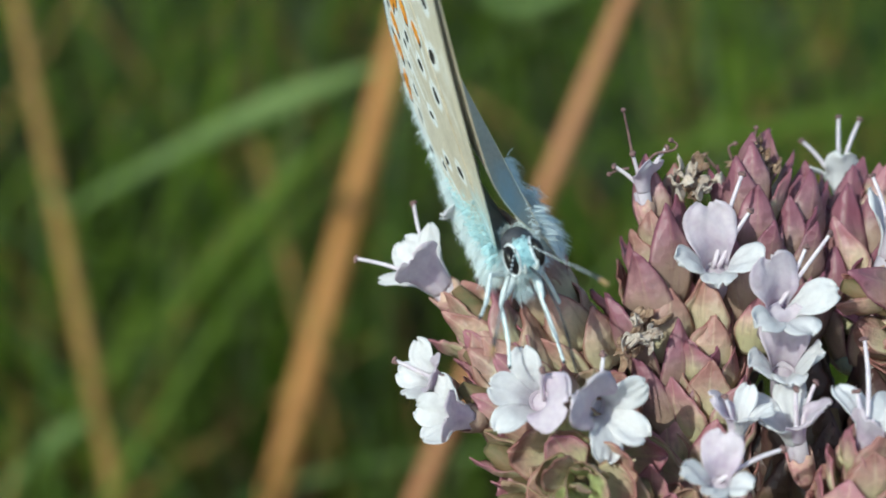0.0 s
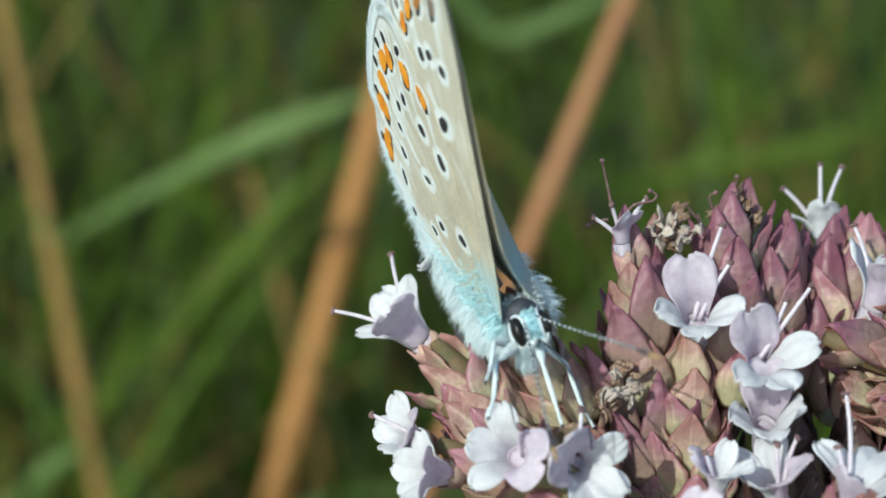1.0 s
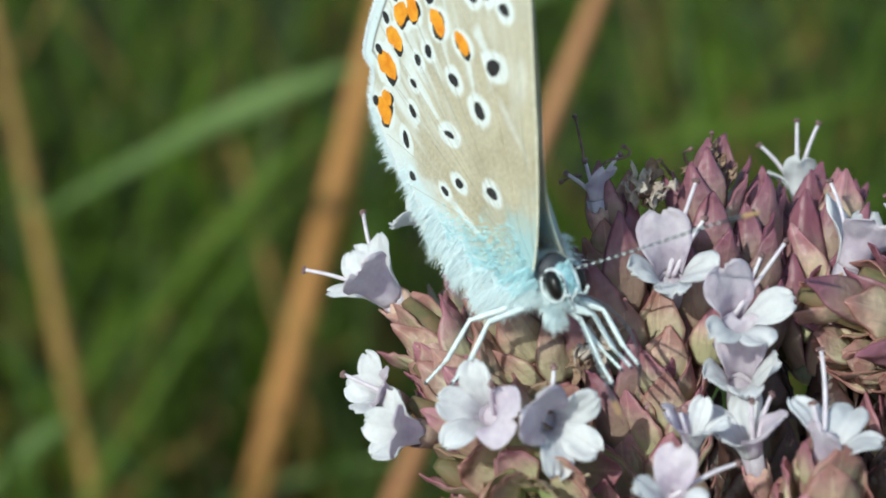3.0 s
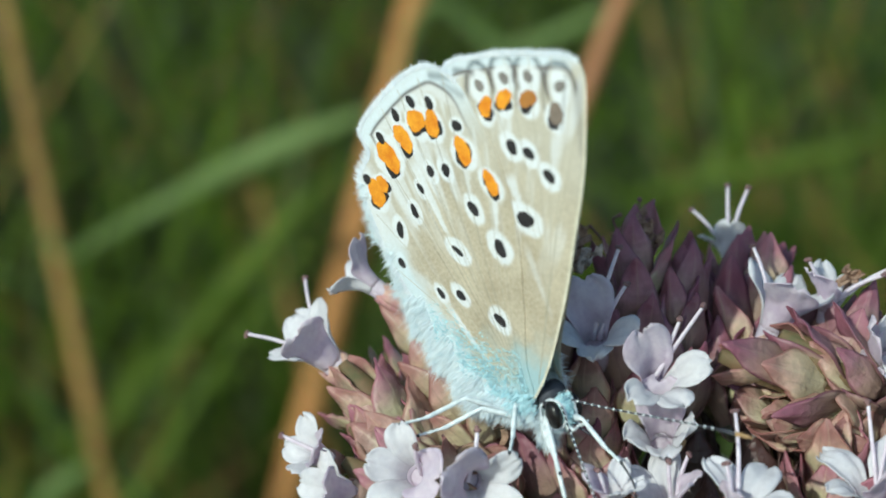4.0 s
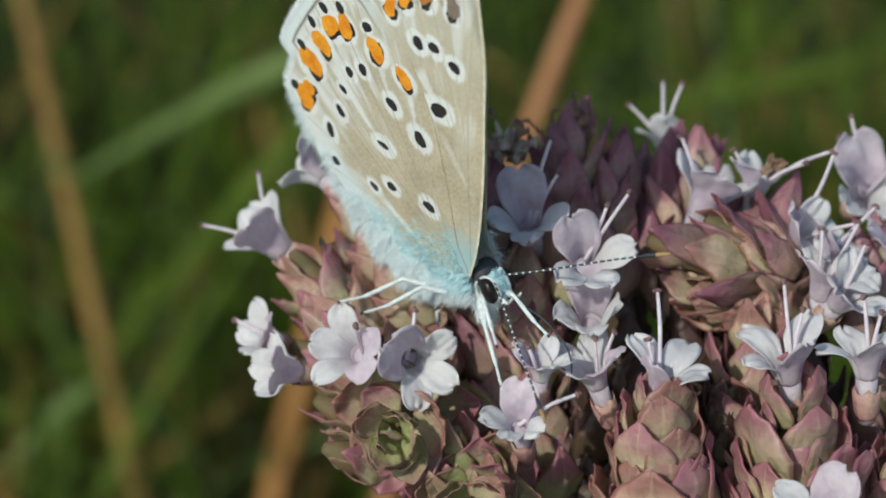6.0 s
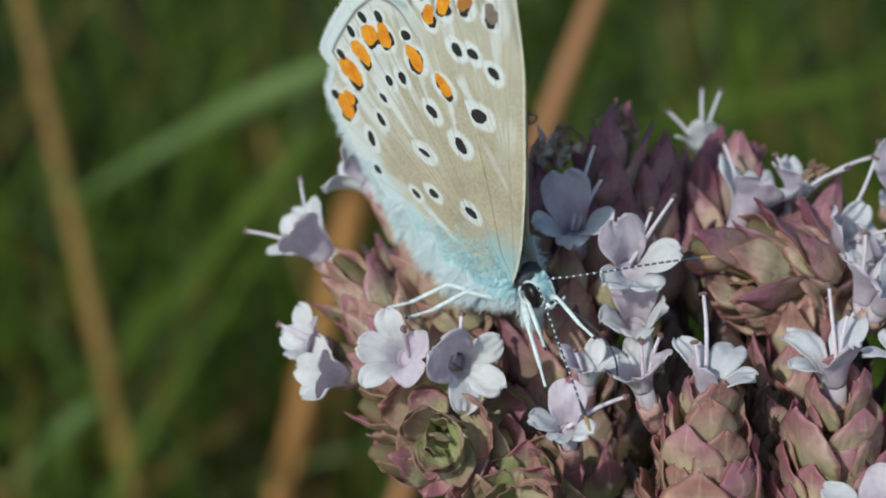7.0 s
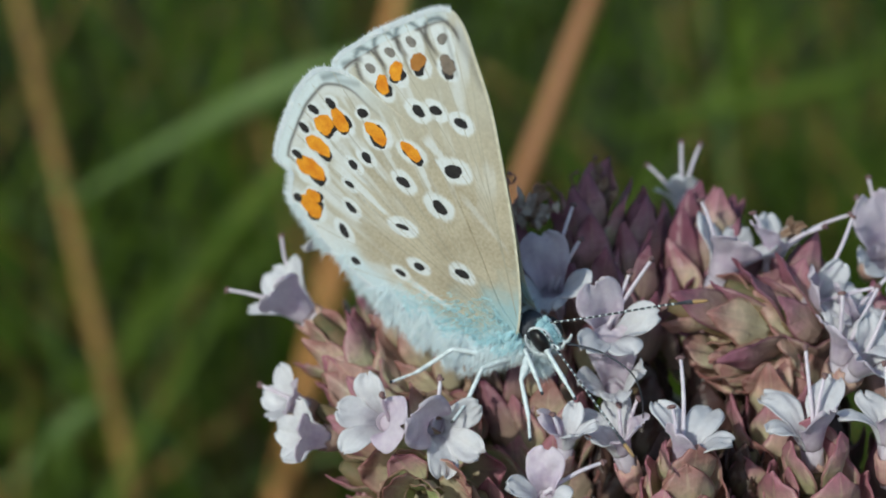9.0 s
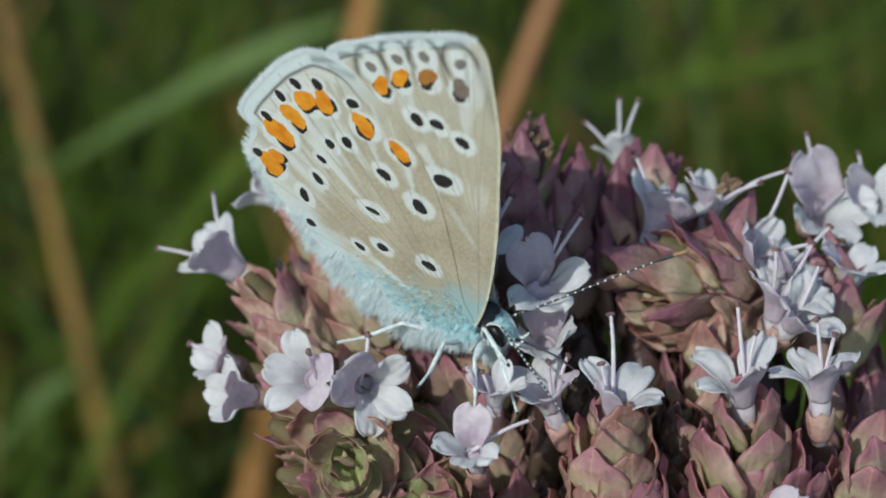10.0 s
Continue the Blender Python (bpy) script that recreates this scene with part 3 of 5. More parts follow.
def flower(mouth, base, size=1.0, roll=0, tips=(), lobes=(1, 1, 1), flat=0.35, lip=1.0, lilac=True, label="", cup=True, erect=0.9, wide=1.0):
    """A two-lipped corolla: tube, broad and notched upper lip, three lower lobes, and stamens to the places given."""
    mouth, base = Vector(mouth), Vector(base)
    way = (mouth - base).normalized()
    length = max(1.5, (mouth - base).length / size)
    m = aim(W(*mouth), way) @ Matrix.Rotation(radians(roll), 4, "Z")
    seed = (mouth.x * 1.7 + mouth.y * 2.3 + mouth.z) % 17
    rnd = random.Random(int(seed * 1000))
    bm = bmesh.new()
    k, rings = 14, []
    for z, r in ((-length - 0.4, 0.34), (-length, 0.38), ((-length - 1.2) / 2, 0.42), (-1.2, 0.47)):
        rings.append([(r * size * math.cos(a * math.tau / k), r * size * math.sin(a * math.tau / k), (z + 0.08 * noise.noise((a * 0.9, seed, z))) * size) for a in range(k + 1)])
    sheet(bm, rings, 0.05 * size)
    ball(bm, Matrix.Translation((0, 0, -1.5 * size)) @ Matrix.Diagonal((0.42 * size, 0.42 * size, 0.2 * size, 1)), 12, 8)
    tube = part("flower", bm, TUBE, plant, label or "pale lilac two-lipped oregano blossom")
    tube.matrix_basis = m
    if cup:
        bm = bmesh.new()
        rings = []
        for z, r in ((-1.12, 0.30), (-0.98, 0.52), (-0.80, 0.60), (-0.62, 0.62)):
            rings.append([(r * size * math.cos(a * math.tau / 15), r * size * math.sin(a * math.tau / 15) * 0.9,
                           (z * length + (0.28 if a % 3 == 0 and z > -0.7 else 0)) * size) for a in range(16)])
        sheet(bm, rings, 0.07 * size)
        part("calyx", bm, CALYX, tube)
    bm = bmesh.new()
    limb(bm, size, 90 + rnd.uniform(-6, 6), 78, 2.75 * (0.45 + 0.55 * lip), math.degrees(math.atan2(erect, 0.7)) + rnd.uniform(-8, 8), 2.1 * wide, 0.10, seed, 0.30)
    part("upper_lip", bm, LIP if lilac else PETAL, tube)
    for n, (deg, on) in enumerate(zip((-90, -160, -20), lobes)):
        if on:
            bm = bmesh.new()
            limb(bm, size, deg + rnd.uniform(-7, 7), 38, 2.4 * (0.45 + 0.55 * on) * rnd.uniform(0.94, 1.08), math.degrees(math.atan2(1, flat)) + rnd.uniform(-14, 18),
                 1.46 * rnd.uniform(0.88, 1.12), 0.04, seed + n * 1.9, 0.30)
            part("lower_lobe", bm, PETAL, tube)
    inv = m.inverted()
    for n, tip in enumerate(tips):
        end = inv @ W(*tip) / MM
        bm = bmesh.new()
        start = Vector((0.2 * (n - 0.5), 0.15, -1.2)) * size
        mid = start.lerp(end, 0.55) + Vector((0, 0, 0.10)) * end.length
        line = curve([start, mid, end], 6)
        rod(bm, line, [0.115 - 0.035 * i / len(line) for i in range(len(line))], 6)
        st = part("stamen", bm, STAMEN, tube)
        bm = bmesh.new()
        knob = (line[-1] - line[-2]).normalized()
        ball(bm, Matrix.Translation(end) @ aim((0, 0, 0), knob, (1, 0.2, 0)) @ Matrix.Diagonal((0.15, 0.2, 0.11, 1)), 8, 6)
        ball(bm, Matrix.Translation(end + Vector((0.1, 0.08, -0.05))) @ Matrix.Diagonal((0.1, 0.12, 0.1, 1)), 7, 5)
        part("anther", bm, ANTHER, st)
    return tube


spike((-6.8, -2.6, -3.3), (-9.9, -3.2, -0.9), "purple", spread=20, mix="green", size=0.9)
spike((-6.6, -4.2, -4.2), (-9.3, -5.5, -2.2), "purple", spread=20, mix="green", size=0.9)
spike((-8.0, 0.7, 0.4), (-11.4, 3.3, 3.9), "purple", spread=20, mix="dry", size=0.95)
spike((-8.0, -1.2, -1.3), (-11.1, -0.9, 0.9), "purple", spread=20, mix="green", size=0.85)
# most near-black spikes below are added gap fillers, their colour standing for shade
spike((0.7, 0.3, -4.2), (0.5, 4.6, 2.7), "dead_shade", spread=22)
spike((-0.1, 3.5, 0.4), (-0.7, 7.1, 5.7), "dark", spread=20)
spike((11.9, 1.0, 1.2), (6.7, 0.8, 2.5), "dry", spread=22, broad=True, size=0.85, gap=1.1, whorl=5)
spike((8.1, -0.8, -6.4), (8.2, 3.5, 1.6), "dead_shade", spread=24, size=1.2)
spike((10.3, -0.8, -6.5), (10.4, 3.4, 1.3), "dead_shade", spread=24, size=1.2)
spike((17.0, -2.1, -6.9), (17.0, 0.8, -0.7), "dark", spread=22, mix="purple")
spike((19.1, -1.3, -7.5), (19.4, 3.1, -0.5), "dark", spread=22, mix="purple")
spike((14.9, -4.1, -8.7), (14.9, -1.6, -3.3), "dead_shade", spread=20)
spike((6.3, -3.4, -9.6), (6.4, -0.6, -3.7), "dead_shade", spread=20)
spike((5.1, -0.2, -5.2), (5.1, 4.2, 1.9), "dead_shade", spread=24, size=1.2)
spike((13.6, -0.8, -6.5), (14.1, 3.5, 0.3), "dead_shade", spread=24, size=1.2)
spike((3.4, -2.8, -8.4), (3.2, 0.7, -3.2), "dead_shade", spread=20)
spike((1.8, -2.0, -8.9), (1.6, 1.8, -3.2), "dead_shade", spread=20)
spike((-4.5, 1.7, 0.1), (-8.4, 6.2, 5.0), "dry", spread=20)
spike((-6.9, -0.6, -1.3), (-11.8, 6.3, 2.8), "purple", spread=24, gap=1.2, mix="dry")
spike((-4.8, 1.1, -2.4), (-9.9, 8.2, 2.3), "purple", spread=26, size=1.1, mix="green", gap=1.2)
spike((-3.4, 1.0, -2.6), (-6.9, 7.2, 1.2), "dry", spread=26, size=1.1, mix="green")
spike((-6.3, -1.6, -1.1), (-11.0, 1.3, 1.7), "purple", spread=26, gap=1.2, mix="dry")
spike((-4.9, -0.1, -2.5), (-5.9, -8.6, -0.3), "green", spread=62, open_tip=True, size=1.0, gap=0.7, broad=True)
spike((-2.6, -5.4, -6.8), (-3.1, -5.7, -0.5), "purple", spread=24, mix="green")
spike((-1.3, 0.5, -1.3), (-2.0, 6.6, 8.1), "dark", spread=19, mix="dry")
spike((2.3, 2.0, 0.8), (2.7, 8.3, 9.5), "dark", spread=20, mix="purple")
spike((4.2, 2.7, 1.1), (5.0, 8.0, 7.8), "dark", spread=20, turn=20)
spike((6.5, 4.5, 0.1), (8.1, 11.1, 7.2), "dark", spread=20, turn=30)
spike((0.4, -1.0, -3.3), (0.4, 2.6, 4.5), "purple", spread=20, mix="dry")
spike((7.7, 3.5, 0.3), (9.6, 10.1, 7.4), "dark", spread=22, mix="purple")
spike((11.6, 1.6, 2.9), (5.4, 1.2, 5.1), "dark", spread=26, gap=1.25, size=1.0, mix="dry")
spike((12.9, 1.4, 3.0), (8.3, 2.2, 5.8), "dark", spread=26, gap=1.25, size=1.0, mix="dry")
spike((12.4, 0.8, -0.7), (10.9, 2.7, 4.7), "dry", spread=22, broad=True, mix="purple")
spike((6.6, -7.5, -8.4), (5.8, -6.0, 2.2), "purple", size=1.2, girth=1.45, whorl=6, spread=12, broad=True, gap=1.05, mix="dry", turn=20)
spike((12.4, -7.0, -9.0), (12.2, -5.2, 2.1), "purple", size=1.3, girth=1.5, whorl=6, spread=12, broad=True, gap=1.05, mix="purple", turn=40)
spike((10.4, -4.6, -7.9), (9.5, -3.0, 0.3), "dry", spread=15, broad=True, gap=1.2, mix="purple")
spike((10.8, -1.5, -3.2), (11.7, 0.4, 3.2), "purple", spread=15, mix="dry")
spike((17.2, -6.3, -8.7), (17.7, -5.7, -0.4), "purple", size=1.2, girth=1.4, whorl=6, spread=12, broad=True, gap=1.05)
spike((-1.4, -7.2, -8.4), (-1.2, -6.2, -1.4), "dry", spread=18, size=0.85, mix="green")
spike((17.0, 0.9, -0.4), (18.0, 5.4, 4.6), "dark", spread=22, mix="purple")
spike((11.4, 1.8, 1.6), (13.8, 7.2, 6.0), "dark", spread=24, mix="purple")
spike((9.2, -4.7, -5.4), (9.2, -3.3, 0.1), "dead_shade", spread=8, size=0.6)
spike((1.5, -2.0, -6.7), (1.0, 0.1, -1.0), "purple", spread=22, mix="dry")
spike((3.4, -1.6, -7.0), (3.2, 1.4, -0.6), "dead_shade", spread=22)
spike((5.5, -2.9, -6.2), (5.9, 0.5, -0.1), "dead_shade", spread=22)
spike((-0.7, -1.5, -5.5), (-1.2, 1.0, -0.3), "dry", spread=22, mix="purple")
spike((-2.3, -4.5, -5.0), (-2.1, -10.7, -2.8), "green", spread=58, open_tip=True, gap=0.8, size=0.85, broad=True)

flower((-12.7, 4.8, 3.8), (-10.9, 4.8, 1.8), tips=((-15.8, 5.6, 3.8), (-13.2, 8.1, 5.6),), size=1.22, flat=0.6, roll=-70, lip=1.1, lobes=(1.0, 0.95, 1.0), erect=0.7)
flower((-12.5, 0.0, 0.7), (-11.1, 0.8, -0.6), tips=((-13.8, 1.0, 0.9),), size=0.88, flat=0.7, roll=-60, lip=1.0, lobes=(0.8, 0.9, 0.7), erect=0.8)
flower((-11.4, -2.6, 0.2), (-9.8, -1.7, -0.6), size=1.0, flat=0.6, roll=-75, lip=1.0, lobes=(0.8, 0.9, 0.8), erect=0.7, wide=1.1)
flower((-7.9, -4.4, 2.2), (-6.9, -2.6, 0.7), tips=((-7.4, -4.9, 3.7),), size=1.08, flat=0.45, roll=-88, lip=1.15, lobes=(0.75, 0.9, 0.95), erect=1.1, wide=1.2)
flower((-4.6, -5.4, 2.0), (-5.5, -3.2, 1.3), tips=((-4.8, -3.7, 3.8),), size=1.08, flat=0.40, roll=50, lip=1.2, lobes=(0.9, 0.9, 0.85), erect=1.1, wide=1.2)
flower((0.3, 1.1, 6.4), (0.7, 2.6, 3.9), tips=((1.5, 3.2, 9.3), (1.8, 2.1, 8.0),), size=1.15, flat=0.6, cup=False, lip=0.95, roll=15)
flower((3.1, -1.3, 5.3), (2.8, 0.5, 3.0), tips=((5.0, 0.2, 7.8), (4.0, 0.1, 7.2),), size=1.15, flat=0.35, roll=22, cup=False, lip=0.9, erect=0.8)
flower((3.2, -1.9, 2.9), (3.4, -0.3, 0.4), size=1.1, flat=1.2, lip=1.0, roll=10, cup=False, lobes=(1.0, 0.9, 1.1))
flower((3.1, -4.4, 1.3), (4.1, -4.1, -1.8), tips=((4.2, -3.7, 2.7), (3.3, -4.1, 2.6),), size=0.95, flat=0.7, roll=-50, lip=1.1, lobes=(1.2, 1.2, 0.9))
flower((-0.3, -8.2, 0.9), (0.2, -6.5, -2.1), tips=((2.4, -7.1, 1.4),), size=0.85, flat=0.5)
flower((0.9, -4.9, 1.8), (0.8, -4.7, -0.5), tips=((0.3, -4.6, 2.4),), size=0.75, flat=0.9, roll=60)
flower((6.3, -6.1, 2.0), (5.7, -5.8, -1.0), tips=((6.1, -3.4, 4.6), (5.6, -5.2, 3.1),), size=0.98, flat=0.3, roll=80, lip=0.85, lobes=(1.3, 1.0, 1.35), erect=0.4, wide=0.8)
flower((11.8, -4.8, 2.0), (12.4, -4.6, -1.6), tips=((11.9, -2.3, 4.5), (12.6, -3.7, 3.8),), size=1.08, flat=0.35, roll=-72, lip=1.0, lobes=(1.35, 1.3, 0.9), erect=0.4, wide=0.85)
flower((15.3, -5.0, 2.3), (15.5, -5.3, -0.7), tips=((15.3, -3.5, 4.3), (16.1, -3.8, 3.7),), size=1.0, flat=0.3, roll=-15, lobes=(1.2, 1.3, 1.2), erect=0.5)
flower((9.3, 4.5, 6.1), (8.0, 3.8, 3.1), tips=((7.9, 6.0, 8.2),), size=1.25, flat=0.9, roll=50, lip=0.9)
flower((11.6, 5.2, 6.4), (11.1, 4.9, 3.4), tips=((10.4, 5.3, 7.8), (15.1, 5.2, 7.7), (13.8, 4.5, 7.4),), size=0.9, flat=0.9, lobes=(0.8, 0, 1))
flower((13.6, 2.2, 4.7), (11.8, 3.4, 2.6), tips=((15.1, 4.7, 7.8), (15.9, 1.5, 5.6),), size=1.1, flat=0.8, roll=50)
flower((17.4, 6.6, 5.1), (17.0, 8.2, 3.2), tips=((16.0, 8.3, 7.2), (16.7, 9.2, 7.9), (18.3, 6.3, 6.3),), size=1.35, flat=0.6, roll=15, lip=1.1)
flower((19.8, 6.8, 5.5), (19.4, 8.4, 3.6), tips=((19.1, 7.9, 7.4),), size=1.0, flat=0.6, roll=60)
flower((14.3, -0.4, 3.9), (13.7, -0.1, 1.1), tips=((15.8, 1.1, 5.8), (14.0, 0.5, 5.8),), size=1.1, flat=0.4, roll=60)
flower((15.1, -1.6, 3.6), (13.9, -0.5, 1.3), tips=((15.8, -0.7, 5.6),), size=1.0, flat=0.5, roll=85)
flower((14.9, 2.0, 4.2), (13.6, 2.1, 2.1), tips=((16.9, 2.7, 5.9),), size=0.95, flat=0.7, roll=40)
flower((18.2, 2.8, 3.7), (17.8, 2.9, 1.5), size=0.9, flat=0.8)
flower((7.6, 11.6, 6.0), (7.7, 10.2, 4.1), tips=((5.8, 12.5, 7.4), (7.6, 13.0, 8.5), (8.6, 12.7, 8.5),), size=0.75, flat=0.9, lilac=False)
flower((-10.6, 6.4, 6.6), (-8.4, 5.7, 5.2), size=0.9, flat=0.8)
flower((-2.9, 5.1, 8.6), (-2.4, 4.6, 6.3), tips=((-4.0, 5.2, 8.8), (-3.2, 5.0, 9.5), (-1.6, 5.6, 9.6),), size=0.8, lobes=(0, 0, 0), lip=0.6)
flower((12.6, -10.9, -2.0), (13.0, -9.3, -5.7), size=1.05, flat=0.5, roll=-30)


def withered(at, size, seed, mat=WITHERED, label="shrivelled brown remains of a blossom"):
    """A shrivelled blossom: crumpled brown flakes."""
    rnd = random.Random(seed)
    bm = bmesh.new()
    for i in range(7):
        out = Vector([rnd.gauss(0, 1) for _ in range(3)]).normalized()
        lobe(bm, Vector([rnd.uniform(-0.5, 0.5) * size for _ in range(3)]), out, out.orthogonal(), size * rnd.uniform(0.7, 1.3), size * 0.8, 0.1, rnd.uniform(0.8, 2.2), seed + i)
    ob = part("withered_flower", bm, mat, plant, label)
    ob.matrix_basis = Matrix.Translation(W(*at))


withered((2.7, 7.9, 8.6), 0.5, 0)
withered((12.4, 5.4, 6.8), 0.5, 1)
withered((1.9, 7.7, 8.2), 0.4, 2)
withered((-0.3, 5.9, 7.9), 0.9, 3)
withered((-2.8, 0.8, 2.8), 0.9, 4)
withered((3.3, 7.1, 8.1), 0.6, 5)
withered((18.7, 1.8, 1.5), 0.8, 7)
withered((-3.6, -0.2, 2.2), 0.6, 8)
withered((2.8, 6.8, 8.7), 0.6, 9)
withered((-0.8, 5.0, 8.4), 0.75, 10, WITHERED_PALE, "bleached papery remains of a blossom")
withered((0.2, 4.8, 8.0), 0.6, 11, WITHERED_PALE, "bleached papery remains of a blossom")
withered((-3.1, -0.6, 3.4), 0.6, 12, WITHERED_PALE, "bleached papery remains of a blossom")
withered((-2.6, -0.8, 3.1), 0.5, 13, WITHERED_PALE, "bleached papery remains of a blossom")


def dry_style(points):
    """A thin dark dried-up stamen that curls out of a spent flower."""
    bm = bmesh.new()
    line = [p + HEAD / MM for p in curve(points, 5)]
    rod(bm, line, [0.075 - 0.03 * i / len(line) for i in range(len(line))], 5)
    ball(bm, Matrix.Translation(line[-1]) @ Matrix.Diagonal((0.13, 0.11, 0.12, 1)), 7, 5)
    part("dried_stamen", bm, ANTHER, plant, "dark dried-up stamen")


dry_style([(-2.6, 5.2, 8.7), (-2.2, 5.2, 9.4), (-1.4, 5.2, 9.6), (-1.2, 5.2, 9.9), (-1.5, 5.2, 10.1)])
dry_style([(-3.3, 5.2, 8.7), (-3.8, 5.2, 8.6), (-4.2, 5.2, 8.4)])
dry_style([(-3.1, 5.2, 8.9), (-3.4, 5.2, 10.3), (-3.7, 5.2, 11.5)])
dry_style([(2.7, 8.3, 7.7), (2.6, 8.3, 8.5), (2.8, 8.3, 9.3), (2.8, 8.3, 9.6)])
dry_style([(2.9, 8.3, 8.0), (3.2, 8.3, 8.6), (3.6, 8.3, 8.3), (3.5, 8.3, 7.9)])
dry_style([(1.1, 8.3, 7.5), (0.7, 8.3, 8.0), (0.5, 8.3, 8.2)])
dry_style([(1.8, 8.3, 8.0), (1.6, 8.3, 8.6), (1.9, 8.3, 8.8)])




def stem(a, b, r0, r1, name="stem", label="", bend=(0, 0, 0)):
    """A stalk of the plant between two places of the plan."""
    a, b = Vector(a) + HEAD / MM, Vector(b) + HEAD / MM
    bm = bmesh.new()
    line = curve([a, a.lerp(b, 0.5) + Vector(bend), b], 8)
    rod(bm, line, [r0 + (r1 - r0) * i / (len(line) - 1) for i in range(len(line))], 9)
    return part(name, bm, STALK, plant, label)


stem((3, 12, -420), (2, 4, -16), 1.5, 1.1, "stem", "thin brown-green plant stem", (6, 8, 0))
for end in ((-5, 0, -4), (-3, -4, -6), (4, 4, -4), (7, 6, -3), (6, -3, -7), (11, -3, -6), (14, 2, -4), (0, -6, -7)):
    stem((2, 4, -17), end, 0.7, 0.6, "side_stalk", "", (0, 0, 1))

# ---- the butterfly: drawn in millimetres, X towards the head, Y up along the wings, Z out of the right side
butterfly = empty("butterfly", "common blue butterfly with closed spotted grey-brown wings on the blossoms", "butterfly")
butterfly.scale = (0.955, 0.955, 0.955)
MID = -0.98                      # its middle plane

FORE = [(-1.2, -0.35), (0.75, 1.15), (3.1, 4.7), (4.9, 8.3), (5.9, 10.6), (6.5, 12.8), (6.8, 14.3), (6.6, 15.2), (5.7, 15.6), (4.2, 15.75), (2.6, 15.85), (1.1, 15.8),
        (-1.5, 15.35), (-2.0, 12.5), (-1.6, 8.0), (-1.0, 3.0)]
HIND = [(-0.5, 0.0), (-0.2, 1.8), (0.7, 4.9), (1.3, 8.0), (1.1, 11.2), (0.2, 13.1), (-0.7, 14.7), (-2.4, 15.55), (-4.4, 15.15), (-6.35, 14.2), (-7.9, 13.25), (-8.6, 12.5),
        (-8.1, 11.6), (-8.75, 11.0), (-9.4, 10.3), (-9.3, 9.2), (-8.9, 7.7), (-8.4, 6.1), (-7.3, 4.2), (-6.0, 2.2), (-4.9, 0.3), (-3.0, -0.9)]


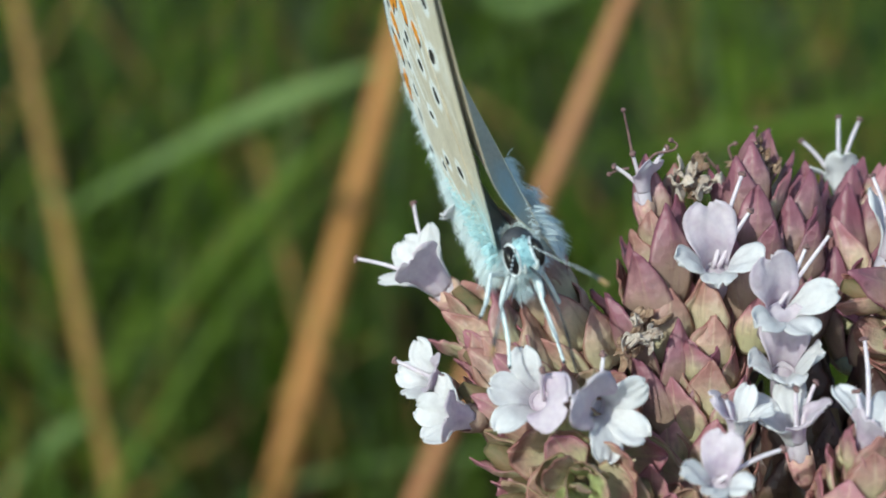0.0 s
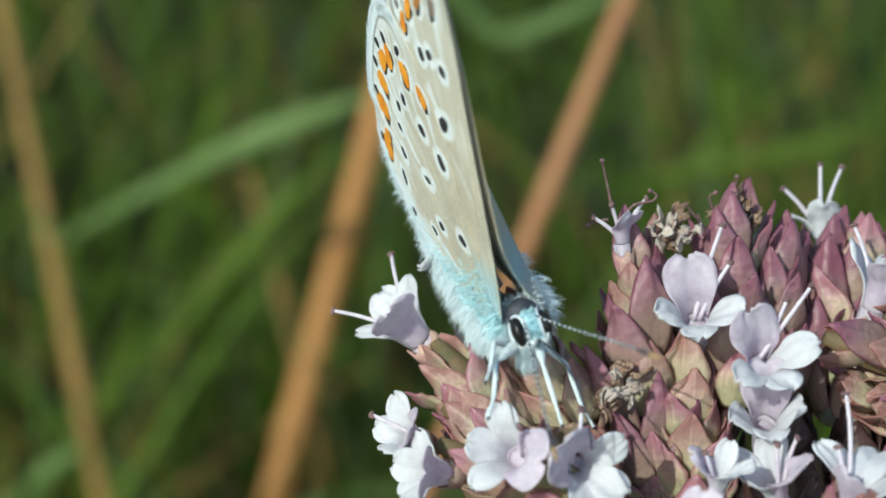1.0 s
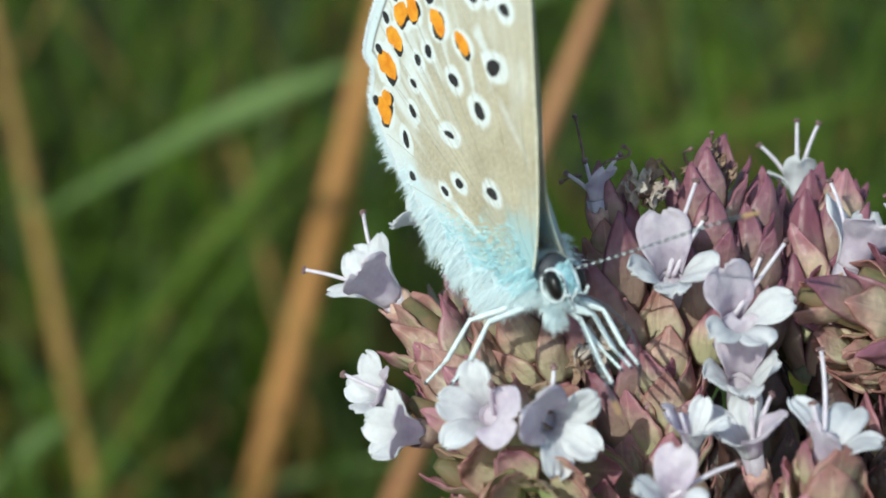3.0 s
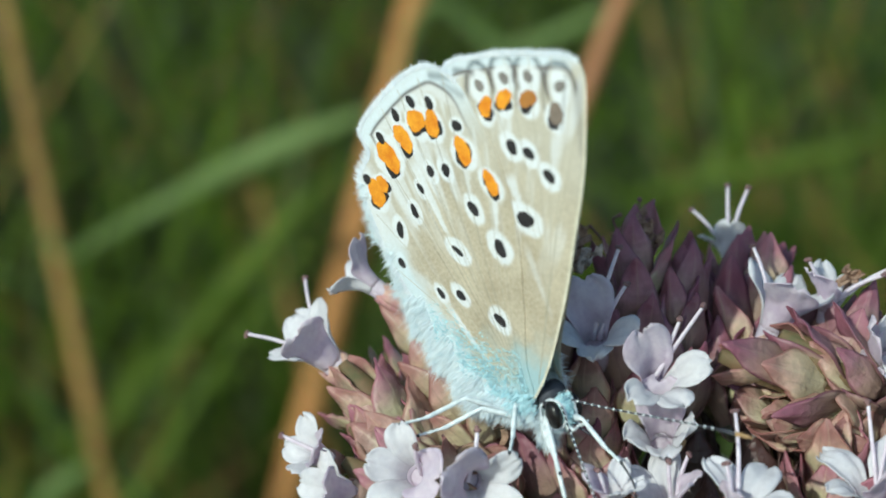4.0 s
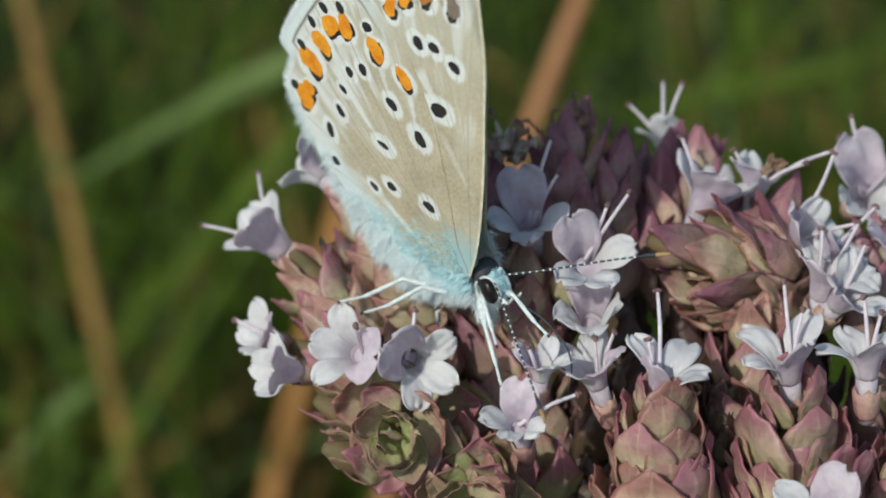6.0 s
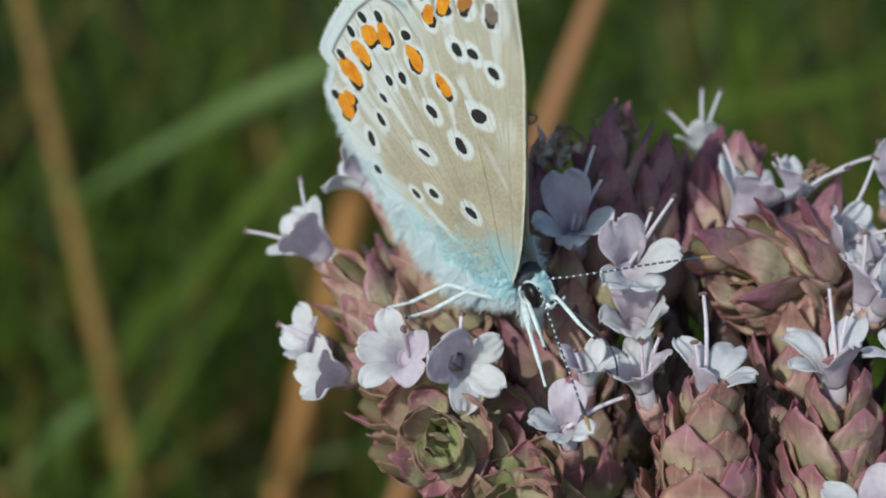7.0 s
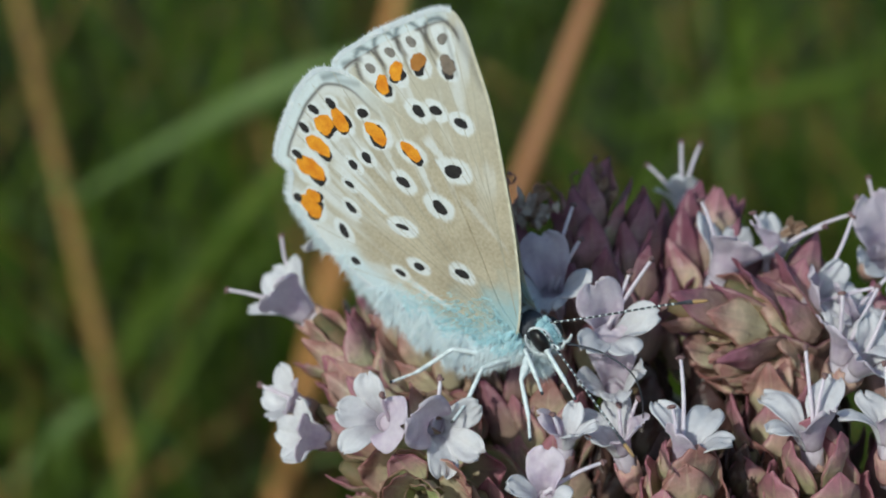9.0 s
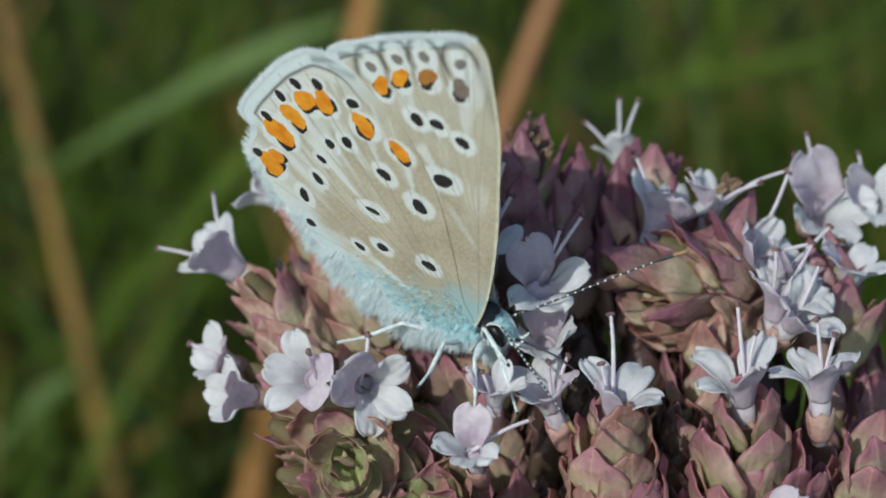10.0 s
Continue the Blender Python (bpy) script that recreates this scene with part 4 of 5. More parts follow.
def wing_side(right):
    """Both wings of one side. The far side is the mirror image across the middle plane, a little opened."""
    def place(x, y, z):
        # a gentle bulge across the wing, outwards; the far wing stands off at the root alone
        bulge = 0.30 * math.sin(max(0, min(1, y / 16)) * math.pi) - 0.004 * (x + 2) * (x + 2)
        if right:
            return Vector((x, y, z + bulge))
        flare = 0.34 * max(0.0, 2.0 - x) * math.exp(-max(y, 0) / 8)          # round the abdomen
        return Vector((x - 0.45, y - 0.35, -0.36 - 1.2 * math.exp(-max(y, 0) / 1.8) - flare - z + bulge * 0.5))

    def poly(bm, pts, z, mat=0):
        f = bm.faces.new([bm.verts.new(place(p[0], p[1], z)) for p in (pts if right else pts[::-1])])
        f.material_index = mat
        return f

    def plate(name, outline, z, label, margin, halos, wedges, lines, rings_of=()):
        steps, rings = (16, 80) if right else (8, 30)
        pts = curve(outline, steps, True)
        cx, cy = sum(p.x for p in pts) / len(pts), sum(p.y for p in pts) / len(pts)
        n = len(pts)
        edge = np.array([(p.x, p.y) for p in pts])
        flat = np.array([(cx + (x - cx) * (r / rings) ** 0.8, cy + (y - cy) * (r / rings) ** 0.8) for r in range(1, rings + 1) for x, y in edge] + [(cx, cy)])
        verts = [place(x, y, z + 0.02) for x, y in flat] + [place(x, y, z - 0.02) for x, y in edge] + [place(cx, cy, z - 0.02)]
        mid, low = rings * n, rings * n + 1
        faces = []
        for q in range(n):
            w = (q + 1) % n
            faces.append((mid, q, w))
            faces += [(r * n + q, (r + 1) * n + q, (r + 1) * n + w, r * n + w) for r in range(rings - 1)]
            faces.append(((rings - 1) * n + q, low + q, low + w, (rings - 1) * n + w))
            faces.append((low + n, low + w, low + q))
        me = bpy.data.meshes.new(name)
        me.from_pydata([v * MM for v in verts], [], faces)
        bm = bmesh.new()
        bm.from_mesh(me)
        bmesh.ops.recalc_face_normals(bm, faces=bm.faces)
        for f in bm.faces:
            f.smooth = True
        bm.to_mesh(me)
        bm.free()
        white, grey, blue = (np.zeros(len(verts)) for _ in range(3))
        m = len(flat)
        far, near = np.zeros(m), np.zeros(m)
        for k in range(0, m, 4000):
            d2 = ((flat[k:k + 4000, None, :] - edge[None, :, :]) ** 2).sum(2)
            near[k:k + 4000], far[k:k + 4000] = d2.argmin(1) / steps, np.sqrt(d2.min(1))

        def soft(v, a, b):
            t = np.clip((v - a) / (b - a), 0, 1)
            return t * t * (3 - 2 * t)
        wob = np.array([noise.noise((x * 1.3, y * 1.3, 7.7)) for x, y in flat])
        fine = np.array([noise.noise((x * 7, y * 7, 2.2)) for x, y in flat])
        a, b, rim, band = margin
        on = soft(near, a, a + 2.2) * (1 - soft(near, b - 0.6, b))
        white[:m] = on * (1 - soft(far, rim * 0.9, rim))
        white[:m] = np.maximum(white[:m], on * 0.72 * (1 - soft(far + 0.35 * wob, band * 0.7, band)))
        blue[:m] = on * 0.24 * (1 - soft(far, rim * 0.85, rim))
        grey[:m] = on * 0.95 * np.exp(-((far + 0.04 * wob - rim) / 0.085) ** 2)
        for x, y, rx, ry, turn in halos:
            c, sn = math.cos(radians(turn)), math.sin(radians(turn))
            dx, dy = flat[:, 0] - x, flat[:, 1] - y
            d = np.hypot((dx * c + dy * sn) / rx, (dy * c - dx * sn) / ry) + 0.16 * wob + 0.10 * fine
            white[:m] = np.maximum(white[:m], 1 - soft(d, 0.90, 1.12))
        for x, y, r in rings_of:
            dx, dy = flat[:, 0] - x, flat[:, 1] - y
            d = np.hypot(dx / r, dy / (r * 1.25)) + 0.10 * wob + 0.06 * fine
            white[:m] = np.maximum(white[:m], 0.95 * (1 - soft(d, 0.80, 1.05)))
            grey[:m] = np.maximum(grey[:m] * soft(d, 0.7, 1.0), np.exp(-((d - 1.17) / 0.17) ** 2) * soft(dy, -0.8, 0.0))
        for (x0, y0), (x1, y1), wide, share in wedges:
            length = math.hypot(x1 - x0, y1 - y0)
            u = ((flat[:, 0] - x0) * (x1 - x0) + (flat[:, 1] - y0) * (y1 - y0)) / length ** 2
            v = np.abs((flat[:, 0] - x0) * (y1 - y0) - (flat[:, 1] - y0) * (x1 - x0)) / length
            w = wide / 2 * np.clip(0.25 + u, 0.2, 1)
            white[:m] = np.maximum(white[:m], share * (1 - soft(v + 0.12 * fine, w * 0.5, w)) * soft(u, -0.05, 0.15) * (1 - soft(u, 0.8, 1.1)))
        for (x0, y0), (x1, y1), wide, share in lines:
            length = math.hypot(x1 - x0, y1 - y0)
            u = ((flat[:, 0] - x0) * (x1 - x0) + (flat[:, 1] - y0) * (y1 - y0)) / length ** 2
            v = np.abs((flat[:, 0] - x0) * (y1 - y0) - (flat[:, 1] - y0) * (x1 - x0)) / length + 0.1 * wob * u * (1 - u)
            grey[:m] = np.maximum(grey[:m], share * np.exp(-(v / wide) ** 2) * soft(u, 0.0, 0.15) * (1 - soft(u, 0.9, 1.05)))
        if outline is HIND:
            fur = soft(near, 12.2, 13.2) * (1 - soft(near, 21.3, 22))
            white[:m] = np.maximum(white[:m], 0.9 * fur * (1 - soft(far + 0.5 * wob + 0.25 * fine, 0.7, 2.3)))
            blue[:m] += 0.45 * fur * (1 - soft(near, 15, 16.5) * 0 - soft(far + 0.5 * wob, 0.6, 2.2)) * soft(near, 15.5, 18)
        turn_, reach = np.arctan2(flat[:, 0] + 1, flat[:, 1] + 1), np.hypot(flat[:, 0] + 1, flat[:, 1])
        streak = np.array([noise.noise((a * 13, r * 0.22, 4.1)) + 0.5 * noise.noise((a * 40, r * 0.5, 8.8)) for a, r in zip(turn_, reach)])
        white[:m] = np.maximum(white[:m], 0.62 * soft(streak, -0.05, 0.45) * soft(reach + wob, 5.5, 11.5))
        white[:m] = np.clip(white[:m] * (0.9 + 0.25 * fine), 0, 1)
        layer = me.color_attributes.new("scales", "FLOAT_COLOR", "POINT")
        layer.data.foreach_set("color", np.stack([white, grey, blue, np.ones(len(verts))], 1).ravel())
        me.materials.append(WING)
        ob = new(name, me)
        ob.parent = butterfly
        return tagged(ob, label=label)

    HIND_SPOTS = ((0.0, 7.25, 0.62, 0.78, 40), (-1.2, 3.8, 0.52, 0.68, 40), (-1.2, 9.05, 0.52, 0.68, 30), (-3.52, 4.85, 0.42, 0.62, 40),
                  (-4.95, 4.85, 0.40, 0.52, 40), (-6.92, 7.87, 0.52, 0.72, 0), (-5.46, 8.83, 0.45, 0.62, 30), (-2.54, 10.81, 0.46, 0.62, 35),
                  (-3.64, 10.75, 0.40, 0.60, 30), (-4.61, 9.93, 0.34, 0.50, 30), (-7.45, 6.2, 0.42, 0.55, 20))
    HIND_ORANGE = ((-8.10, 9.57, 1.10, 1.0, 20), (-7.45, 10.02, 0.70, 0.62, 20), (-6.52, 11.35, 1.25, 1.1, -50), (-5.14, 12.2, 1.05, 0.9, -55), (-3.98, 13.0, 1.0, 0.85, -60),
                   (-2.85, 12.85, 1.0, 0.8, -60), (-1.1, 11.6, 0.95, 0.85, -60), (0.3, 10.15, 0.9, 0.65, -50))
    HIND_DARK = ((-6.9, 12.3), (-5.4, 13.35), (-4.1, 13.95), (-2.8, 13.85), (-1.2, 12.8), (-8.7, 10.3))
    FORE_SPOTS = ((1.95, 8.6, 0.62, 1.0, 65), (3.9, 10.5, 0.5, 0.62, 30), (2.95, 11.5, 0.46, 0.62, 40), (2.0, 11.8, 0.5, 0.7, 50))
    FORE_GREY = ((0.68, 14.5), (2.26, 14.75), (3.7, 14.75), (5.4, 14.25))
    FORE_ORANGE = ((0.82, 13.5, SCALE_ORANGE), (2.0, 13.8, SCALE_ORANGE), (3.45, 13.75, SCALE_RUST), (4.9, 13.05, SCALE_BROWN))
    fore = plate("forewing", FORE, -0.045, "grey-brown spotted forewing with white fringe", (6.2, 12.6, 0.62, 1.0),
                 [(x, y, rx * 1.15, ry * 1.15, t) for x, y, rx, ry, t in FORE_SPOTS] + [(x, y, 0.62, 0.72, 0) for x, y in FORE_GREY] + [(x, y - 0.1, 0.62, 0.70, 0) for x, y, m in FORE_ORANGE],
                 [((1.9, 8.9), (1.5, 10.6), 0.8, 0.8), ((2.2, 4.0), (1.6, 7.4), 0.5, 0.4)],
                 # the stroke from (-1.0, 15.25) paints in the shade of the notch
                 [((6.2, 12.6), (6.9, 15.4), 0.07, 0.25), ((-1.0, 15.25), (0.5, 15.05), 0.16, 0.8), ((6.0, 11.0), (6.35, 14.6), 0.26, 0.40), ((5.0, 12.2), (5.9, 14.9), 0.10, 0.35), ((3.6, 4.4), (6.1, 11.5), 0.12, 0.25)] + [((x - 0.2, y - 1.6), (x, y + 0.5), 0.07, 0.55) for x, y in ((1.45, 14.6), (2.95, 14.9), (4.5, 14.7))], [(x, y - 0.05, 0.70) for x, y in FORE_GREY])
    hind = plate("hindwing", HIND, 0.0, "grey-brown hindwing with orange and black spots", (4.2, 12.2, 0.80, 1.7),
                 [(x, y, rx * 1.12, ry * 1.12, t) for x, y, rx, ry, t in HIND_SPOTS] + [(x, y, rx * 0.92, ry * 1.0, t) for x, y, rx, ry, t in HIND_ORANGE] + [(x, y, 0.5, 0.45, 0) for x, y in HIND_DARK] + [(-2.95, 7.02, 0.95, 0.55, -30)],
                 [((-3.3, 7.6), (-4.9, 11.4), 1.0, 0.9), ((-2.1, 9.2), (-2.9, 12.2), 0.8, 0.7), ((-5.4, 7.8), (-7.0, 10.6), 0.9, 0.8), ((-2.3, 0.8), (-4.8, 4.4), 0.55, 1.0), ((0.0, 7.9), (0.4, 9.7), 0.6, 0.8),
                  ((-1.3, 9.6), (-1.1, 11.0), 0.6, 0.6), ((-2.4, 6.4), (-3.6, 7.6), 0.9, 0.9), ((-4.2, 4.2), (-7.4, 6.2), 0.7, 0.5), ((-3.4, 9.4), (-4.6, 12.0), 0.9, 0.8), ((-6.0, 9.2), (-7.3, 11.0), 0.6, 0.7)],
                 # the last two strokes paint shade into the fold beside the forewing
                 [((-0.9, 0.8), (x, y), 0.035, 0.3) for x, y in ((-1.6, 15.2), (-3.3, 15.0), (-4.9, 14.5), (-6.4, 13.7), (-7.7, 12.4))] + [((-1.0, 0.6), (0.6, 9.4), 0.05, 0.15), ((-0.6, 14.9), (-2.6, 15.1), 0.22, 0.75), ((-0.3, 14.0), (-1.8, 14.75), 0.20, 0.5)])

    def strip(name, outline, a, b, inner, outer, z, mat, parent, ragged=0.0):
        """A band along part of a wing's edge, between two distances from it; ragged: hairs past the edge."""
        pts = curve(outline, 5, True)[a * 5:b * 5 + 1]
        cx, cy = sum(p[0] for p in outline) / len(outline), sum(p[1] for p in outline) / len(outline)
        bm = bmesh.new()
        last = None
        rnd = random.Random(a * 7 + b)
        for i, p in enumerate(pts):
            t = (pts[min(i + 1, len(pts) - 1)] - pts[max(i - 1, 0)]).normalized()
            nrm = Vector((t.y, -t.x))
            if nrm.dot(p - Vector((cx, cy))) > 0:
                nrm = -nrm
            ends = math.sin(math.pi * i / (len(pts) - 1)) ** 0.4 + 0.05
            lo, hi = p + nrm * inner * ends, p + nrm * outer
            now = [bm.verts.new(place(lo.x, lo.y, z)), bm.verts.new(place(hi.x, hi.y, z))]
            if last:
                bm.faces.new((last[0], now[0], now[1], last[1]))
                if ragged:
                    for k in range(9):
                        q = pts[i - 1].lerp(p, k / 9) + nrm * 0.15
                        g = (-nrm + t * rnd.uniform(-0.35, 0.35)).normalized() * ragged * rnd.uniform(0.6, 1.2)
                        w = t * 0.05
                        bm.faces.new([bm.verts.new(place(v.x, v.y, z - 0.02 + 0.05 * rnd.random())) for v in (q - w, q + w, q + g)])
            last = now
        return part(name, bm, mat, parent)

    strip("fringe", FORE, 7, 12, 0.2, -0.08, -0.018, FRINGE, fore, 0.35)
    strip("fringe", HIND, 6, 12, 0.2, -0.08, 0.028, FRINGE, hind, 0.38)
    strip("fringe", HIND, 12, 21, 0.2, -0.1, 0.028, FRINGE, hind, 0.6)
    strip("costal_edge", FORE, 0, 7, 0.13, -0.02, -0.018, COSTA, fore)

    def spot(parent, x, y, rx, ry, turn, z, mat=SCALE_BLACK, core=0.5, ends=False):
        """The dark or orange middle of an eyespot; an orange one has a black inner rim."""
        bm = bmesh.new()
        rnd = random.Random(int((x + 20) * 100 + (y + 3) * 7))
        c, s = math.cos(radians(turn)), math.sin(radians(turn))

        root = Vector((-x - 1, -y)).normalized()

        def oval(ax, ay, zz, mi, inward=0.0, rough=0.10):
            ph = rnd.uniform(0, 6)
            out = []
            for k in range(20):
                a = k * math.tau / 20
                r = 1 + rough * math.sin(2 * a + ph) + rough * 0.35 * math.sin(3 * a + ph * 2) + rough * 0.3 * math.sin(7 * a + ph * 3)
                u, v = ax * r * math.cos(a), ay * r * math.sin(a)
                out.append((x + u * c - v * s + root.x * inward, y + u * s + v * c + root.y * inward))
            poly(bm, out, zz, mi)
        if ends:
            oval(rx * 0.60, ry * 0.60, z + 0.006, 1, 0.14, rough=0.24)
            oval(rx * 0.62, ry * 0.62, z + 0.012, 0, -0.08, rough=0.20)
        else:
            oval(rx * core, ry * core, z + 0.008, 0, rough=0.14)
        part("eyespot" if not ends else "orange_spot", bm, [mat, SCALE_BLACK], parent)

    h, f = 0.026, -0.020
    for x, y, rx, ry, turn in HIND_SPOTS:
        spot(hind, x, y, rx, ry, turn, h, core=0.54)
    spot(hind, -2.95, 7.02, 0.9, 0.42, -30, h, core=0.40)
    for x, y, rx, ry, turn in HIND_ORANGE:
        spot(hind, x, y, rx, ry, turn, h, SCALE_ORANGE, ends=True)
    for x, y in HIND_DARK:
        spot(hind, x, y, 0.50, 0.42, -40, h + 0.010, core=0.62)
    for x, y, rx, ry, turn in FORE_SPOTS:
        spot(fore, x, y, rx, ry, turn, f, core=0.54)
    for x, y in FORE_GREY:
        spot(fore, x, y, 0.7, 0.6, 0, f, SCALE_GREY, core=0.42)
    for x, y, mat in FORE_ORANGE:
        spot(fore, x, y, 0.75, 0.65, 20, f, mat, ends=True)

    def vein(parent, pts, z):
        bm = bmesh.new()
        rod(bm, [place(p.x, p.y, z) for p in curve(pts, 6)], [0.022] * (6 * (len(pts) - 1) + 1), 5)
        part("vein", bm, VEIN, parent)

    for x, y in ((-1.6, 15.2), (-3.3, 15.0), (-4.9, 14.5), (-6.4, 13.7), (-7.7, 12.4), (-8.6, 8.6), (-8.2, 6.0), (0.4, 12.0)):
        vein(hind, [(-1.0, 0.8), (-1.0 + (x + 1) * 0.38, 0.8 + (y - 0.8) * 0.45), (x, y)], 0.008)
    for x, y in ((6.4, 15.2), (5.2, 15.6), (3.9, 15.6), (2.5, 15.6), (1.2, 15.2), (6.2, 13.0)):
        vein(fore, [(0.2, 0.8), (2.2 + x * 0.12, 6.5), (x, y)], -0.036)


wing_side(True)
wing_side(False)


def hairs(name, spots, mat, label, seed):
    """Many fine tapered hairs: spots of (place, way, length, spread, how many, box)."""
    rnd = random.Random(seed)
    bm = bmesh.new()
    for at, way, length, spread, count, box in spots:
        for i in range(int(count * 1.35)):
            p = Vector(at) + Vector([rnd.uniform(-1, 1) * b for b in box])
            g = (Vector(way).normalized() + Vector([rnd.gauss(0, spread) for _ in range(3)])).normalized()
            ln = length * rnd.uniform(0.5, 1.2)
            out = Vector((rnd.gauss(0, 0.3), rnd.gauss(0, 0.3), 1 if p.z > MID else -1))
            q = g.cross(out).normalized() * 0.022
            mid, tip = p + g * ln * 0.55, p + g * ln + Vector((0, -0.12 * ln, 0))
            a, b, c, d, e = (bm.verts.new(v) for v in (p - q, p + q, mid - q * 0.8, mid + q * 0.8, tip))
            bm.faces.new((a, b, d, c)), bm.faces.new((c, d, e))
    return tagged(part(name, bm, mat, butterfly, label), kind="stuff")


def body():
    bm = bmesh.new()
    ball(bm, Matrix.Translation((-2.3, -0.3, MID)) @ Matrix.Rotation(radians(-14), 4, "Z") @ Matrix.Diagonal((2.1, 0.85, 0.95, 1)), 20, 14)
    part("thorax", bm, FUR, butterfly, "thorax covered in pale blue hair")
    bm = bmesh.new()
    ball(bm, Matrix.Translation((-0.25, -0.15, MID)) @ Matrix.Diagonal((0.6, 0.75, 0.75, 1)), 14, 10)
    part("neck", bm, CHITIN, butterfly, "dark neck behind the head")
    bm = bmesh.new()
    line, rad = [], []
    for i in range(33):
        s = i / 32
        line.append((-3.2 - 5.4 * s, -0.3 + 3.0 * s + 2.8 * s * s, MID))
        rad.append((0.85 * (1 - 0.5 * s ** 2.2) if s < 0.97 else 0.25) * (1 - 0.07 * (i % 4 == 0)))
    rod(bm, line, rad, 14)
    part("abdomen", bm, FUR, butterfly, "slender ringed pale abdomen")
    hx, hy = 0.12, -0.85
    bm = bmesh.new()
    ball(bm, Matrix.Translation((hx + 0.02, hy + 0.05, MID)) @ Matrix.Diagonal((0.66, 0.80, 0.66, 1)), 16, 12)
    head = part("head", bm, FUR_BLUE, butterfly, "small head with pale turquoise scales")
    for s in (1, -1):
        bm = bmesh.new()
        ball(bm, Matrix.Translation((hx + 0.10, hy, MID + s * 0.54)) @ Matrix.Rotation(radians(-22 * s), 4, "Y") @ Matrix.Diagonal((0.56, 0.68, 0.34, 1)), 18, 14)
        part("eye", bm, EYE, head, "glossy black compound eye")
        bm = bmesh.new()
        pts = [(hx + 0.05 + 0.60 * math.cos(a * math.tau / 20), hy + 0.72 * math.sin(a * math.tau / 20), MID + s * (0.54 - 0.22 * math.cos(a * math.tau / 20))) for a in range(21)]
        rod(bm, pts, [0.07] * 21, 6, cap=False)
        part("eye_rim", bm, FRINGE, head, "white ring of scales")
        bm = bmesh.new()
        rod(bm, curve([(hx + 0.35, hy - 0.55, MID + s * 0.22), (hx + 0.85, hy - 0.75, MID + s * 0.28), (hx + 1.35, hy - 0.45, MID + s * 0.3)], 5), [0.14 - 0.009 * i for i in range(11)], 7)
        part("palp", bm, LEG, head, "short white palp")
    bm = bmesh.new()
    line = curve([(hx + 0.6, hy - 0.6, MID), (1.9, -1.9, MID), (3.0, -2.6, MID), (3.85, -3.9, MID), (3.6, -5.2, MID), (2.8, -6.5, MID)], 6)
    rod(bm, line, [0.065 - 0.001 * i for i in range(len(line))], 6)
    part("proboscis", bm, CHITIN, head, "thin dark curved feeding tube")
    hairs("fur", [((-2.2, -0.65, MID + 0.80), (-0.6, -0.7, 0.5), 0.60, 0.34, 1700, (1.6, 0.55, 0.25)),
                  ((-2.2, -0.65, MID - 0.80), (-0.6, -0.7, -0.5), 0.60, 0.34, 900, (1.6, 0.55, 0.25)),
                  ((-0.9, -0.95, MID), (0.2, -1.0, 0.0), 0.6, 0.34, 900, (0.8, 0.35, 0.75)),
                  ((-0.1, -1.45, MID), (0.3, -1.0, 0.0), 0.40, 0.38, 400, (0.4, 0.25, 0.55)),
                  ((-0.5, 0.3, MID), (-0.4, 0.8, 0), 0.5, 0.35, 260, (0.4, 0.3, 0.6)),
                  ((-0.8, 0.4, MID - 0.6), (0.2, 0.2, -0.9), 0.5, 0.35, 500, (0.5, 0.8, 0.2)),
                  ((-0.7, -1.8, MID + 0.35), (-0.1, -1.0, 0.2), 0.5, 0.38, 1000, (0.38, 0.65, 0.35)),
                  ((-3.9, -0.45, MID + 0.95), (-0.8, -0.6, 0.25), 0.75, 0.28, 1300, (0.9, 0.5, 0.3)),
                  ((-4.6, 0.35, 0.03), (-0.8, -0.6, 0.15), 0.85, 0.26, 1500, (1.0, 0.75, 0.10)),
                  ((-5.9, 1.9, 0.03), (-0.8, -0.6, 0.12), 0.90, 0.24, 1500, (0.9, 0.95, 0.08)),
                  ((-6.9, 3.7, 0.02), (-0.85, -0.5, 0.1), 0.95, 0.24, 1400, (0.8, 1.0, 0.08)),
                  ((-4.2, 0.2, -3.2), (-0.5, -0.7, -0.5), 0.85, 0.28, 900, (1.1, 0.7, 0.25)),
                  ((-5.8, 1.8, -3.2), (-0.6, -0.6, -0.5), 0.90, 0.28, 900, (0.9, 0.9, 0.25)),
                  ((-7.2, 3.6, -2.9), (-0.7, -0.5, -0.5), 0.90, 0.28, 700, (0.8, 1.0, 0.25)),
                  ((-2.2, 0.4, -2.4), (-0.3, -0.5, -0.8), 0.70, 0.32, 600, (1.3, 0.9, 0.3)),
                  ((-7.9, 5.8, 0.0), (-0.95, -0.3, 0.08), 0.75, 0.26, 800, (0.45, 1.3, 0.08)),
                  ((-8.9, 8.6, 0.0), (-1.0, 0.1, 0.08), 0.75, 0.28, 420, (0.25, 1.5, 0.08))], FUR, "soft pale blue hair", 5)
    hairs("head_scales", [((hx + 0.3, hy + 0.5, MID), (0.5, 0.5, 0.0), 0.22, 0.4, 260, (0.3, 0.3, 0.32)), ((hx + 0.55, hy - 0.1, MID), (0.8, -0.4, 0.0), 0.2, 0.4, 200, (0.12, 0.45, 0.2))], FUR_BLUE, "turquoise scales on the head", 9)
